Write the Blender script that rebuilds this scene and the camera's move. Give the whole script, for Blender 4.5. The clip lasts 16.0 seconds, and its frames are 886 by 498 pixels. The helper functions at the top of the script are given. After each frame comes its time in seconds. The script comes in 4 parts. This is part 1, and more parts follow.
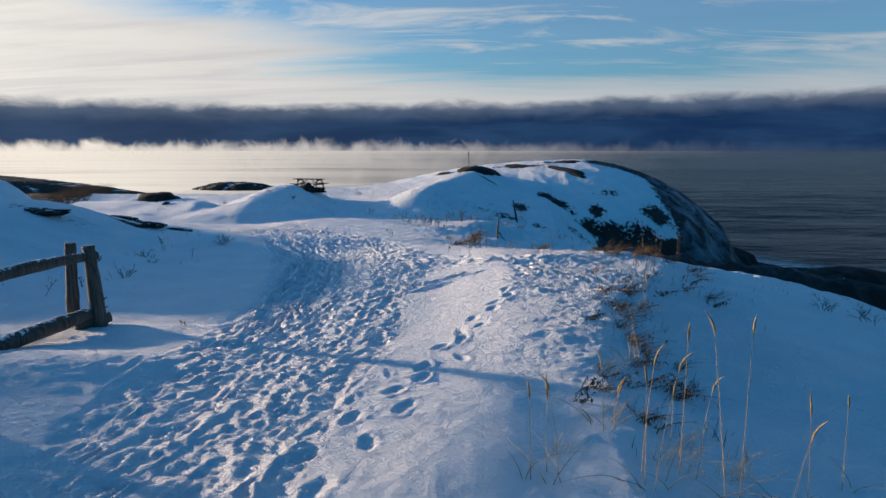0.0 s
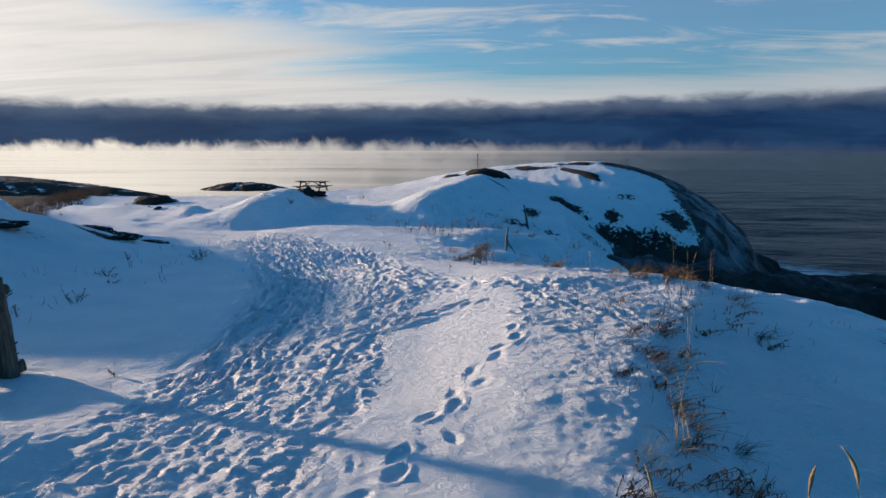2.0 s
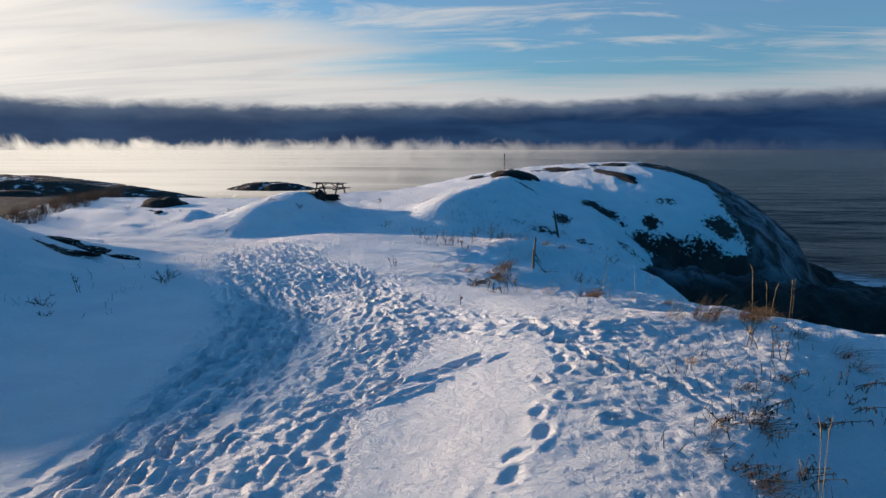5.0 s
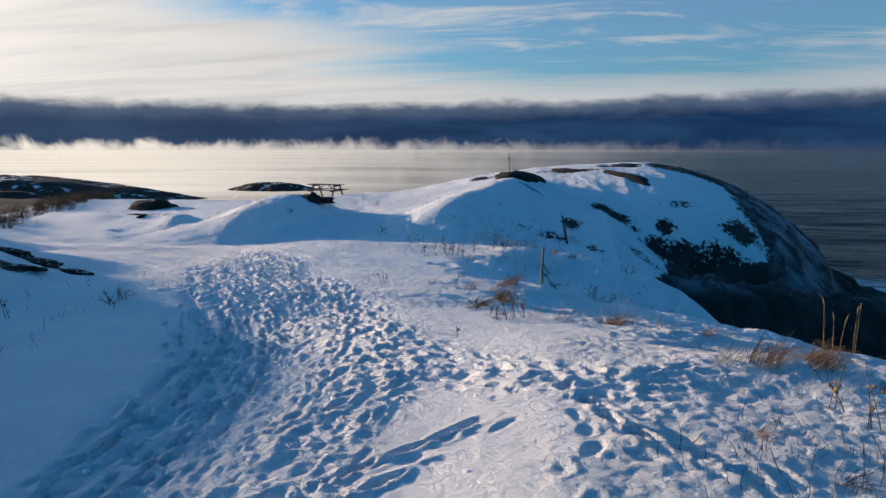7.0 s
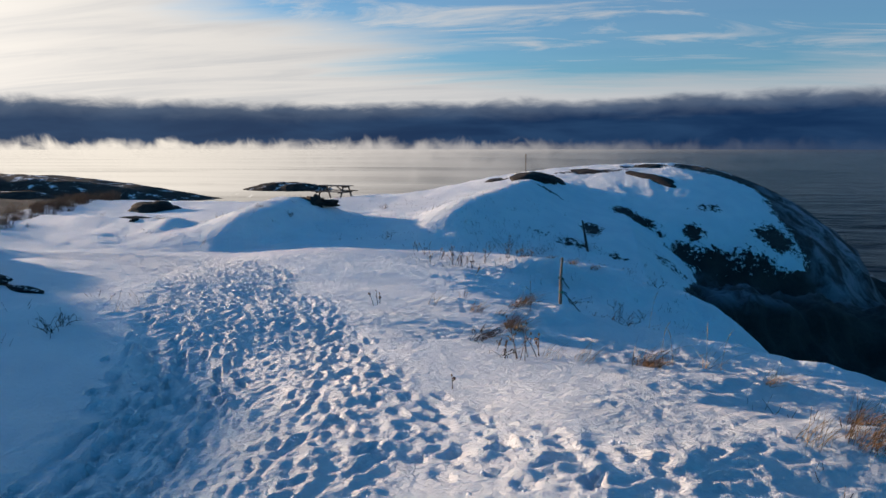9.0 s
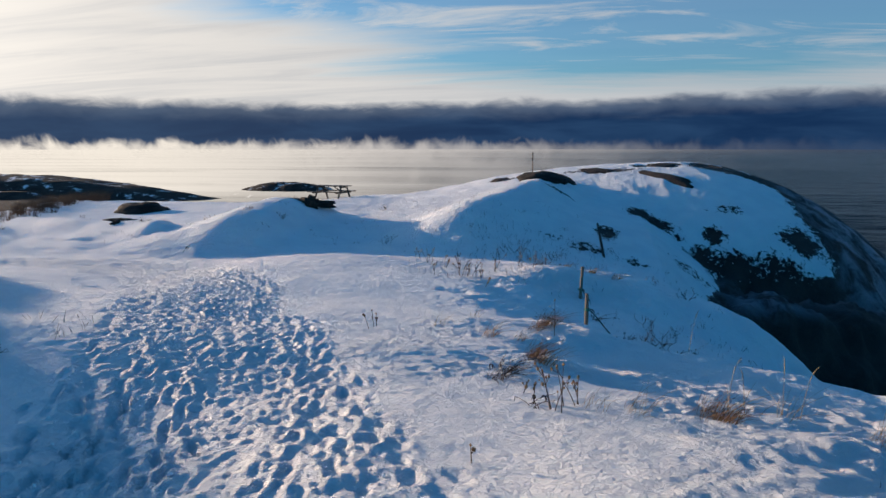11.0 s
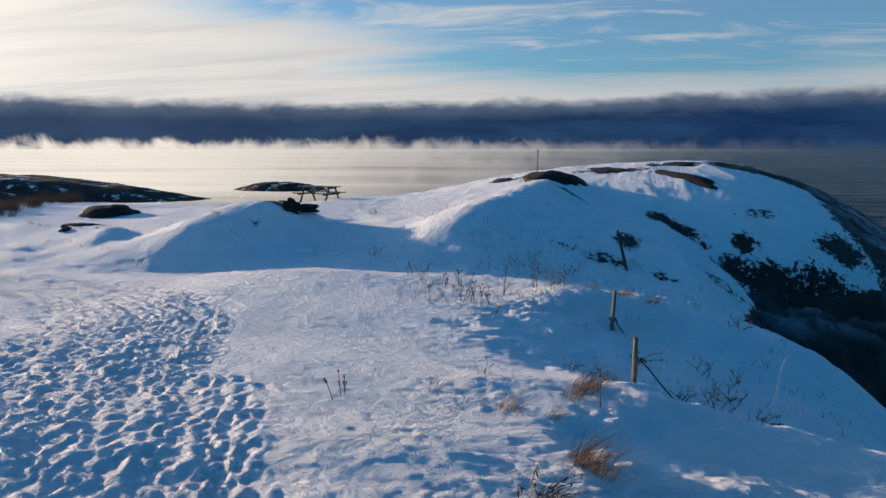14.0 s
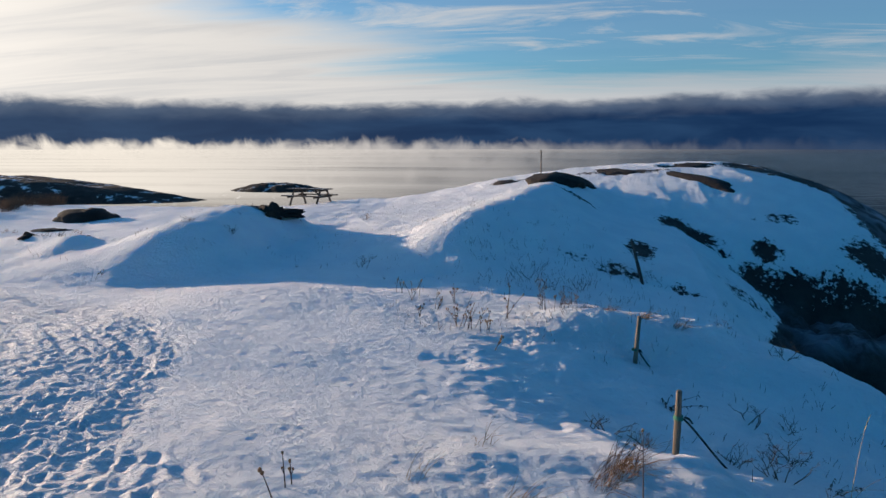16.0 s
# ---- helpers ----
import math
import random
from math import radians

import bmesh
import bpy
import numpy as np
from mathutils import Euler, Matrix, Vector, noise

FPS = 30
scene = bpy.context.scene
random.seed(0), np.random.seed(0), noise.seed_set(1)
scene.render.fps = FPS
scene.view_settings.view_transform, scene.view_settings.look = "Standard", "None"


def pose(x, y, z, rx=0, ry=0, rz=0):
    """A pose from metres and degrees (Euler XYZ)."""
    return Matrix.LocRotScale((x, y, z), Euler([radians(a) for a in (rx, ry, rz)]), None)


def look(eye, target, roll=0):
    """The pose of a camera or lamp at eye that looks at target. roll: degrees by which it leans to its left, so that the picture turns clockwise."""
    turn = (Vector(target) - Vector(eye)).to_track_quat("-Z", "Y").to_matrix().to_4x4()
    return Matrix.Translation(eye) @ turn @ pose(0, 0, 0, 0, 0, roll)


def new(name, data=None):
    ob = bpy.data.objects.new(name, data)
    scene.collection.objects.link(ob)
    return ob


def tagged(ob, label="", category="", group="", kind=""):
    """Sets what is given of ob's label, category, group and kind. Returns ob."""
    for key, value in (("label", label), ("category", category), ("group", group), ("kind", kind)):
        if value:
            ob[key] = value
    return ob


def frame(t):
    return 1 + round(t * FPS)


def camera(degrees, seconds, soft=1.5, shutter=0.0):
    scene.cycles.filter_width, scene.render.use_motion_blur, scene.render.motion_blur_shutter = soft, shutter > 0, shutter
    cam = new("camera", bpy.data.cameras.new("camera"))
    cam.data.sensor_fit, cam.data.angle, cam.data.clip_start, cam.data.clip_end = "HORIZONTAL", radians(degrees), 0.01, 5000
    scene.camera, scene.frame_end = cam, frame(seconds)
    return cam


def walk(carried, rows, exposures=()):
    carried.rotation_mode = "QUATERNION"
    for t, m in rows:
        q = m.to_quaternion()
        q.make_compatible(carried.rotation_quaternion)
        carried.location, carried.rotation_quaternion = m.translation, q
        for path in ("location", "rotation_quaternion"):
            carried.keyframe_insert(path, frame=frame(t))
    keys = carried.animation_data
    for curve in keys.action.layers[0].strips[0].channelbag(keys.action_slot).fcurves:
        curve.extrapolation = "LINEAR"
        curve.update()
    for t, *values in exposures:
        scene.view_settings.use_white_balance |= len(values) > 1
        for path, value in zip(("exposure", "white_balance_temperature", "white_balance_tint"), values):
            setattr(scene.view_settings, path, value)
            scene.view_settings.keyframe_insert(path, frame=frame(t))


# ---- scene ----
cam = camera(67.3, 16.0)
PATH = [  # seconds, eye, yaw, pitch
    (0, (0.929, -0.250, 2.416), 4.07, -8.51),
    (0.5, (0.944, 0.232, 2.404), 4.10, -8.51),
    (1, (0.965, 0.700, 2.428), 4.25, -8.51),
    (1.5, (0.986, 1.154, 2.471), 4.65, -8.52),
    (2, (1.009, 1.588, 2.516), 5.03, -8.53),
    (2.5, (1.036, 2.026, 2.550), 5.23, -8.54),
    (3, (1.060, 2.465, 2.564), 5.41, -8.54),
    (3.5, (1.078, 2.896, 2.561), 5.73, -8.55),
    (4, (1.088, 3.329, 2.553), 6.60, -8.57),
    (4.5, (1.085, 3.787, 2.550), 7.28, -8.59),
    (7, (0.977, 6.056, 2.549), 7.88, -8.60),
    (7.5, (0.965, 6.532, 2.546), 8.59, -8.60),
    (8, (0.958, 7.007, 2.544), 9.11, -8.60),
    (8.5, (0.962, 7.462, 2.547), 9.32, -8.62),
    (9, (0.977, 7.888, 2.547), 9.40, -8.63),
    (11.5, (0.462, 10.071, 2.426), 9.46, -8.63),
    (12, (0.371, 10.557, 2.403), 9.37, -8.66),
    (12.5, (0.293, 11.062, 2.379), 9.37, -8.68),
    (13, (0.219, 11.570, 2.363), 9.29, -8.69),
    (13.5, (0.155, 12.037, 2.357), 9.26, -8.68),
    (14, (0.101, 12.477, 2.357), 9.20, -8.67),
    (14.5, (0.047, 12.902, 2.360), 9.20, -8.67),
    (15, (-0.007, 13.340, 2.360), 9.11, -8.66),
    (15.5, (-0.048, 13.806, 2.355), 9.08, -8.65),
    (16, (-0.071, 14.296, 2.339), 9.23, -8.63),
]
walk(cam, [(t, pose(*eye, 90 + pitch, 0, yaw)) for t, eye, yaw, pitch in PATH], exposures=((0.0, 0.55), (16.0, 0.55)))

import functools

# ---- sky, sun, exposure ----
SUN_AZ, SUN_EL = 70.0, 8.0   # degrees to the left of +y, and above the horizon
SEA = -7.0
world = bpy.data.worlds.new("sky")
scene.world = world
world.use_nodes = True


class Nodes:
    """Short hand for building node trees."""

    def __init__(self, tree):
        self.t = tree
        tree.nodes.clear()

    def add(self, kind, ins=None, **props):
        n = self.t.nodes.new(kind)
        for k, v in props.items():
            setattr(n, k, v)
        for k, v in (ins or {}).items():
            if isinstance(v, bpy.types.NodeSocket):
                self.t.links.new(v, n.inputs[k])
            else:
                n.inputs[k].default_value = v
        return n

    def math(self, op, a, b=0.0, c=0.0, clamp=False):
        return self.add("ShaderNodeMath", {0: a, 1: b, 2: c}, operation=op, use_clamp=clamp).outputs[0]

    def noise(self, vec, scale, detail=4.0, rough=0.55, dist=0.0):
        return self.add("ShaderNodeTexNoise", {"Vector": vec, "Scale": scale, "Detail": detail, "Roughness": rough, "Distortion": dist}).outputs[0]

    def ramp(self, v, lo, hi, to0=0.0, to1=1.0):
        return self.add("ShaderNodeMapRange", {0: v, 1: lo, 2: hi, 3: to0, 4: to1}, interpolation_type="SMOOTHSTEP").outputs[0]

    def mix(self, f, a, b):
        n = self.t.nodes.new("ShaderNodeMix")
        n.data_type = "RGBA"
        for k, v in ((0, f), (6, a), (7, b)):
            if isinstance(v, bpy.types.NodeSocket):
                self.t.links.new(v, n.inputs[k])
            else:
                n.inputs[k].default_value = v if k == 0 else (*v, 1)
        return n.outputs[2]

    def scaled(self, vec, s, loc=(0, 0, 0), rot=(0, 0, 0)):
        return self.add("ShaderNodeMapping", {"Vector": vec, "Scale": s, "Location": loc, "Rotation": rot}).outputs[0]


N = Nodes(world.node_tree)
sky = N.add("ShaderNodeTexSky", sky_type="NISHITA", sun_disc=False, sun_elevation=radians(SUN_EL), sun_rotation=radians(-SUN_AZ), air_density=1.0, dust_density=0.6, ozone_density=2.5)
way = N.add("ShaderNodeTexCoord").outputs["Generated"]
sep = N.add("ShaderNodeSeparateXYZ", {0: way})
dx, dy, dz = sep.outputs
# cloud deck: the directions laid onto a flat layer, so that streaks lie down towards the horizon
deep = N.math("ADD", N.math("MAXIMUM", dz, 0.0), 0.10)
deck = N.add("ShaderNodeCombineXYZ", {0: N.math("DIVIDE", dx, deep), 1: N.math("DIVIDE", dy, deep)}).outputs[0]
broad = N.noise(N.scaled(deck, (0.20, 0.75, 1), (1.3, 0.2, 0), (0, 0, radians(-20))), 1.0, 5.0, 0.55, 0.4)
fine = N.noise(N.scaled(deck, (0.45, 2.2, 1), (0, 0, 0), (0, 0, radians(-24))), 1.3, 8.0, 0.62, 0.6)
wispy = N.noise(N.scaled(deck, (0.8, 1.9, 1), (4.1, 2.2, 0), (0, 0, radians(-30))), 1.0, 9.0, 0.66, 0.9)
# the deck's upper edge sinks away from the sun; thin streaks lie above it
brow = N.ramp(dx, -0.85, 0.10, 0.255, 0.122)
body = N.math("SUBTRACT", brow, dz)
body = N.math("ADD", body, N.math("MULTIPLY", N.math("SUBTRACT", broad, 0.5), 0.16))
body = N.math("ADD", body, N.math("MULTIPLY", N.math("SUBTRACT", fine, 0.5), 0.09))
deckful = N.ramp(body, -0.045, 0.055)
streak = N.math("MULTIPLY", N.ramp(N.math("ADD", N.math("MULTIPLY", wispy, 0.6), N.math("MULTIPLY", broad, 0.4)), 0.42, 0.62), N.ramp(dz, 0.26, 0.40, 0.88, 0.0))
cloud = N.math("MAXIMUM", N.math("MAXIMUM", deckful, streak), N.ramp(dz, 0.22, 0.40, 0.24, 0.0))
cloud = N.math("MULTIPLY", cloud, N.ramp(dy, -0.45, 0.25))
cream = N.mix(N.ramp(dx, -0.65, 0.45), (1.56, 1.49, 1.41), (0.98, 1.04, 1.12))
cream = N.mix(N.ramp(fine, 0.35, 0.75, 0.0, 0.5), cream, (0.85, 0.90, 0.98))
skycol = N.add("ShaderNodeMix", {0: 1.0, 6: sky.outputs[0], 7: (0.045, 0.23, 0.35, 1)}, data_type="RGBA", blend_type="MULTIPLY").outputs[2]
air = N.mix(cloud, (0, 0, 0), cream)
N.t.links.new(skycol, air.node.inputs[6])
toward = N.add("ShaderNodeVectorMath", {0: way, 1: (-math.sin(radians(SUN_AZ)) * math.cos(radians(SUN_EL + 3)), math.cos(radians(SUN_AZ)) * math.cos(radians(SUN_EL + 3)), math.sin(radians(SUN_EL + 3)))}, operation="DOT_PRODUCT").outputs["Value"]
glow = N.math("MULTIPLY", N.math("POWER", N.math("MAXIMUM", toward, 0.0), 12.0), N.ramp(dz, -0.02, 0.10))
halo = N.mix(glow, (0, 0, 0), (1.7, 1.5, 1.25))
# unseen blue glow overhead, added to lift the fill in shade
veil = N.mix(N.math("MULTIPLY", N.ramp(dz, 0.36, 0.75), N.ramp(wispy, 0.3, 0.7, 0.06, 0.17)), (0, 0, 0), (0.10, 0.50, 0.85))
for extra in (halo, veil):
    air = N.add("ShaderNodeMix", {0: 1.0, 6: air, 7: extra}, data_type="RGBA", blend_type="ADD").outputs[2]
back = N.add("ShaderNodeBackground", {"Color": air, "Strength": 0.34})
N.t.links.new(back.outputs[0], N.add("ShaderNodeOutputWorld").inputs[0])

sun = new("sun", bpy.data.lights.new("sun", "SUN"))
sun.data.energy, sun.data.angle, sun.data.color = 4.7, radians(1.4), (1.0, 0.745, 0.525)
az, el = radians(SUN_AZ), radians(SUN_EL)
sun.matrix_world = look((0, 0, 60), (60 * math.sin(az) * math.cos(el), -60 * math.cos(az) * math.cos(el), 60 - 60 * math.sin(el)))


# ---- materials ----
def material(name):
    m = bpy.data.materials.new(name)
    m.use_nodes = True
    return m, Nodes(m.node_tree)


def finish(n, shader):
    n.t.links.new(shader.outputs[0], n.add("ShaderNodeOutputMaterial").inputs[0])


def bump(n, height, strength, dist=0.02, normal=None):
    ins = {"Height": height, "Strength": strength, "Distance": dist}
    if normal is not None:
        ins["Normal"] = normal
    return n.add("ShaderNodeBump", ins).outputs[0]


def rock_nodes(n, pos):
    """Colour, roughness and height of dark coastal granite."""
    big = n.noise(pos, 0.9, 5, 0.6)
    mid = n.noise(pos, 6.0, 6, 0.65)
    speck = n.noise(pos, 60.0, 3, 0.6)
    col = n.mix(n.ramp(big, 0.35, 0.65), (0.016, 0.0135, 0.013), (0.042, 0.034, 0.030))
    col = n.mix(n.ramp(mid, 0.45, 0.75), col, (0.026, 0.022, 0.021))
    col = n.mix(n.math("MULTIPLY", n.ramp(speck, 0.55, 0.75), 0.2), col, (0.07, 0.062, 0.056))
    h = n.math("ADD", n.math("MULTIPLY", mid, 1.0), n.math("MULTIPLY", speck, 0.15))
    return col, h


def make_rock(name, frost=0.25, patch=9.0):
    m, n = material(name)
    geo = n.add("ShaderNodeNewGeometry")
    pos = geo.outputs["Position"]
    col, h = rock_nodes(n, pos)
    up = n.add("ShaderNodeSeparateXYZ", {0: geo.outputs["Normal"]}).outputs[2]
    grit = n.noise(pos, patch, 8, 0.7)
    snow = n.ramp(n.math("ADD", n.math("MULTIPLY", up, 0.30), n.math("MULTIPLY", grit, 0.9)), 0.92 - frost * 0.5, 1.0 - frost * 0.5)
    col = n.mix(snow, col, (0.80, 0.82, 0.85))
    sh = n.add("ShaderNodeBsdfPrincipled", {"Base Color": col, "Roughness": 0.9, "Specular IOR Level": 0.2, "Normal": bump(n, h, 0.8, 0.05)})
    finish(n, sh)
    return m


def make_ground():
    m, n = material("snow_over_rock")
    pos = n.add("ShaderNodeNewGeometry").outputs["Position"]
    rock = n.add("ShaderNodeAttribute", attribute_name="rock").outputs["Fac"]
    ice = n.add("ShaderNodeAttribute", attribute_name="ice").outputs["Fac"]
    crust = n.add("ShaderNodeAttribute", attribute_name="crust").outputs["Fac"]
    calm = n.add("ShaderNodeAttribute", attribute_name="calm").outputs["Fac"]
    # rock shows where the thinning snow is broken by its own grain
    grit = n.noise(pos, 5.0, 9, 0.76)
    bare = n.ramp(n.math("ADD", rock, n.math("MULTIPLY", n.math("SUBTRACT", grit, 0.5), 2.4)), 0.48, 0.58)
    rcol, rh = rock_nodes(n, pos)
    run = n.noise(n.scaled(pos, (0.9, 0.9, 0.45)), 1.0, 8, 0.66, 0.6)
    glaze = n.math("MULTIPLY", n.ramp(run, 0.40, 0.62), ice)
    rcol = n.mix(n.math("MULTIPLY", glaze, 0.55), rcol, (0.34, 0.37, 0.44))
    soft = n.noise(pos, 1.3, 4, 0.5)
    scol = n.mix(n.ramp(soft, 0.3, 0.7), (0.81, 0.83, 0.865), (0.88, 0.89, 0.91))
    col = n.mix(bare, scol, rcol)
    rough = n.add("ShaderNodeMapRange", {0: bare, 3: 0.75, 4: 0.82}).outputs[0]
    rough = n.math("SUBTRACT", rough, n.math("MULTIPLY", glaze, 0.25))
    ripple = n.noise(n.scaled(pos, (9, 11, 9), (0, 0, 0), (0, 0, radians(-18))), 1.0, 4, 0.55, 0.2)
    grain = n.noise(pos, 48.0, 5, 0.75)
    lumps = n.noise(pos, 16.0, 5, 0.65)
    peel = n.noise(n.scaled(pos, (15, 19, 15)), 1.0, 2, 0.5)
    knob = n.noise(pos, 4.3, 6, 0.68)
    sh_h = n.math("ADD", n.math("MULTIPLY", ripple, 0.4), n.math("MULTIPLY", grain, 0.55))
    sh_h = n.math("ADD", sh_h, n.math("ADD", n.math("MULTIPLY", peel, n.ramp(calm, 0.0, 1.0, 0.95, 0.55)), n.math("MULTIPLY", knob, n.ramp(calm, 0.0, 1.0, 1.3, 0.35))))
    sh_h = n.math("ADD", sh_h, n.math("MULTIPLY", lumps, n.math("ADD", 0.45, n.math("MULTIPLY", crust, 1.5))))
    hmix = n.add("ShaderNodeMix", {0: bare, 2: sh_h, 3: n.math("MULTIPLY", rh, 2.0)}).outputs[0]
    nor = bump(n, hmix, 0.9, 0.05)
    sh = n.add("ShaderNodeBsdfPrincipled", {"Base Color": col, "Roughness": rough, "Normal": nor, "Specular IOR Level": 0.35, "Subsurface Weight": n.math("MULTIPLY", n.math("SUBTRACT", 1.0, bare), 0.12), "Subsurface Radius": (1.0, 0.95, 0.9), "Subsurface Scale": 0.006})
    finish(n, sh)
    return m


def make_wood(name, dark, light, frost=0.0):
    m, n = material(name)
    oc = n.add("ShaderNodeTexCoord").outputs["Object"]
    grain = n.noise(n.scaled(oc, (30, 30, 2.0)), 1.0, 6, 0.65, 0.8)
    stain = n.noise(oc, 3.0, 4, 0.6)
    col = n.mix(n.ramp(grain, 0.3, 0.7), dark, light)
    col = n.mix(n.math("MULTIPLY", n.ramp(stain, 0.5, 0.75), 0.5), col, tuple(0.45 * c for c in dark))
    if frost:
        geo = n.add("ShaderNodeNewGeometry")
        up = n.add("ShaderNodeSeparateXYZ", {0: geo.outputs["Normal"]}).outputs[2]
        grit = n.noise(geo.outputs["Position"], 14.0, 5, 0.7)
        snow = n.ramp(n.math("ADD", n.math("MULTIPLY", up, 0.4), grit), 1.0 - frost, 1.08 - frost)
        col = n.mix(snow, col, (0.8, 0.82, 0.85))
    sh = n.add("ShaderNodeBsdfPrincipled", {"Base Color": col, "Roughness": 0.85, "Normal": bump(n, grain, 0.6, 0.012)})
    finish(n, sh)
    return m


def make_plain(name, a, b, scale=30.0, rough=0.8):
    m, n = material(name)
    oc = n.add("ShaderNodeNewGeometry").outputs["Position"]
    v = n.noise(oc, scale, 4, 0.6)
    w = n.add("ShaderNodeObjectInfo").outputs["Random"]
    col = n.mix(n.ramp(n.math("ADD", n.math("MULTIPLY", v, 0.7), n.math("MULTIPLY", w, 0.3)), 0.3, 0.7), a, b)
    finish(n, n.add("ShaderNodeBsdfPrincipled", {"Base Color": col, "Roughness": rough}))
    return m


def make_sea():
    m, n = material("cold_sea")
    pos = n.add("ShaderNodeNewGeometry").outputs["Position"]
    foam = n.add("ShaderNodeAttribute", attribute_name="foam").outputs["Fac"]
    chop = n.noise(n.scaled(pos, (0.22, 0.8, 1)), 1.0, 7, 0.62, 0.5)
    swell = n.noise(n.scaled(pos, (0.03, 0.11, 1)), 1.0, 4, 0.55, 0.3)
    h = n.math("ADD", n.math("MULTIPLY", chop, 0.6), n.math("MULTIPLY", swell, 3.0))
    lace = n.noise(n.scaled(pos, (0.5, 0.8, 1)), 1.0, 8, 0.7, 1.2)
    white = n.ramp(n.math("ADD", n.math("MULTIPLY", foam, 0.55), n.math("MULTIPLY", lace, 0.6)), 0.62, 0.80)
    # light and dark of the waves painted into the colour by the chop
    wave_tone = n.mix(n.ramp(chop, 0.35, 0.70), (0.004, 0.008, 0.014), (0.018, 0.030, 0.044))
    col = n.mix(white, wave_tone, (0.62, 0.66, 0.70))
    rough = n.math("ADD", 0.30, n.math("MULTIPLY", white, 0.6))
    sh = n.add("ShaderNodeBsdfPrincipled", {"Base Color": col, "Roughness": rough, "IOR": 1.33, "Specular IOR Level": 0.10, "Normal": bump(n, h, 1.0, 0.8)})
    finish(n, sh)
    return m


def make_bank():
    """Far fog bank: a dull blue wall that glows, with a paler, ragged crest."""
    m, n = material("far_fog_bank")
    pos = n.add("ShaderNodeNewGeometry").outputs["Position"]
    sx = n.add("ShaderNodeSeparateXYZ", {0: pos})
    x, z = sx.outputs[0], sx.outputs[2]
    roll = n.noise(n.scaled(pos, (0.0016, 0.0016, 0.006)), 1.0, 6, 0.55, 0.3)
    curl = n.noise(n.scaled(pos, (0.005, 0.005, 0.012)), 1.0, 6, 0.6, 0.6)
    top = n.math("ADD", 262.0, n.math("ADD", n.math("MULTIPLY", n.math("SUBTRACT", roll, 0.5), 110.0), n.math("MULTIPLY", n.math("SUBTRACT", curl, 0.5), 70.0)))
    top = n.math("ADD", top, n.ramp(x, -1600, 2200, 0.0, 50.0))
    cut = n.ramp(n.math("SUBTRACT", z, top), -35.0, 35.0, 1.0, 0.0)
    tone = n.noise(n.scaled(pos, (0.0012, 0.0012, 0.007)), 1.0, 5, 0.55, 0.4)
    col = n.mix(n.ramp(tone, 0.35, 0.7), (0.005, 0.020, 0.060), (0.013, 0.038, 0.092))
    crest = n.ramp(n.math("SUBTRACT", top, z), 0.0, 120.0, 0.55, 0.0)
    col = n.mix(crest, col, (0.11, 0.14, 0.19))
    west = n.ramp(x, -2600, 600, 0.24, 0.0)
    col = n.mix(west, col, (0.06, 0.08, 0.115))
    # the shaded side's blue is painted in and emitted, not lit
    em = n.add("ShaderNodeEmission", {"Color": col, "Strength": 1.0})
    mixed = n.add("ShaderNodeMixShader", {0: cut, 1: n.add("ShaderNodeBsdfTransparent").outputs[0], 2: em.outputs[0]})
    finish(n, mixed)
    return m


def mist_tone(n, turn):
    """Backlight of the low sun painted as glow: cream towards it, slate blue away."""
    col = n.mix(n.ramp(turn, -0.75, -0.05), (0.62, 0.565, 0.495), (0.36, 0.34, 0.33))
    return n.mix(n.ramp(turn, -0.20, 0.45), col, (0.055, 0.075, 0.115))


def make_smoke(name, base, height, thick, seed):
    """Glowing sea smoke: thin near its ragged top, thicker towards the sun."""
    m, n = material(name)
    pos = n.add("ShaderNodeNewGeometry").outputs["Position"]
    sx = n.add("ShaderNodeSeparateXYZ", {0: pos})
    x, y, z = sx.outputs
    s = 1.0 / height
    wisp = n.noise(n.scaled(pos, (s * 0.9, s * 0.9, s * 0.8), (seed * 3.1, seed, 0)), 1.0, 5, 0.52, 1.1)
    patch = n.noise(n.scaled(pos, (s * 0.25, s * 0.25, 0), (seed * 1.7, 0, 0)), 1.0, 3, 0.5)
    up = n.math("MAXIMUM", n.math("DIVIDE", n.math("SUBTRACT", z, base), height), 0.0)
    full = n.math("ADD", n.math("MULTIPLY", n.math("SUBTRACT", wisp, 0.5), 1.7), n.math("MULTIPLY", n.math("SUBTRACT", patch, 0.5), 0.9))
    full = n.math("SUBTRACT", n.math("ADD", full, 0.60), n.math("MULTIPLY", up, 1.45))
    body = n.ramp(full, -0.20, 0.75)
    fade = n.math("MULTIPLY", n.ramp(up, 0.72, 1.0, 1.0, 0.0), n.ramp(up, 0.0, 0.25, 0.6, 1.0))
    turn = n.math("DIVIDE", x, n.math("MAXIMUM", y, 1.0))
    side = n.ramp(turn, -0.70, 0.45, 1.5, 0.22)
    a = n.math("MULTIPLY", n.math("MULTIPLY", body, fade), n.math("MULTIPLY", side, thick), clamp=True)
    # the mist emits its sunlit colour; the sun lamp doesn't shine on it
    mist_glow = n.add("ShaderNodeEmission", {"Color": mist_tone(n, turn), "Strength": 1.0})
    mixed = n.add("ShaderNodeMixShader", {0: a, 1: n.add("ShaderNodeBsdfTransparent").outputs[0], 2: mist_glow.outputs[0]})
    finish(n, mixed)
    return m


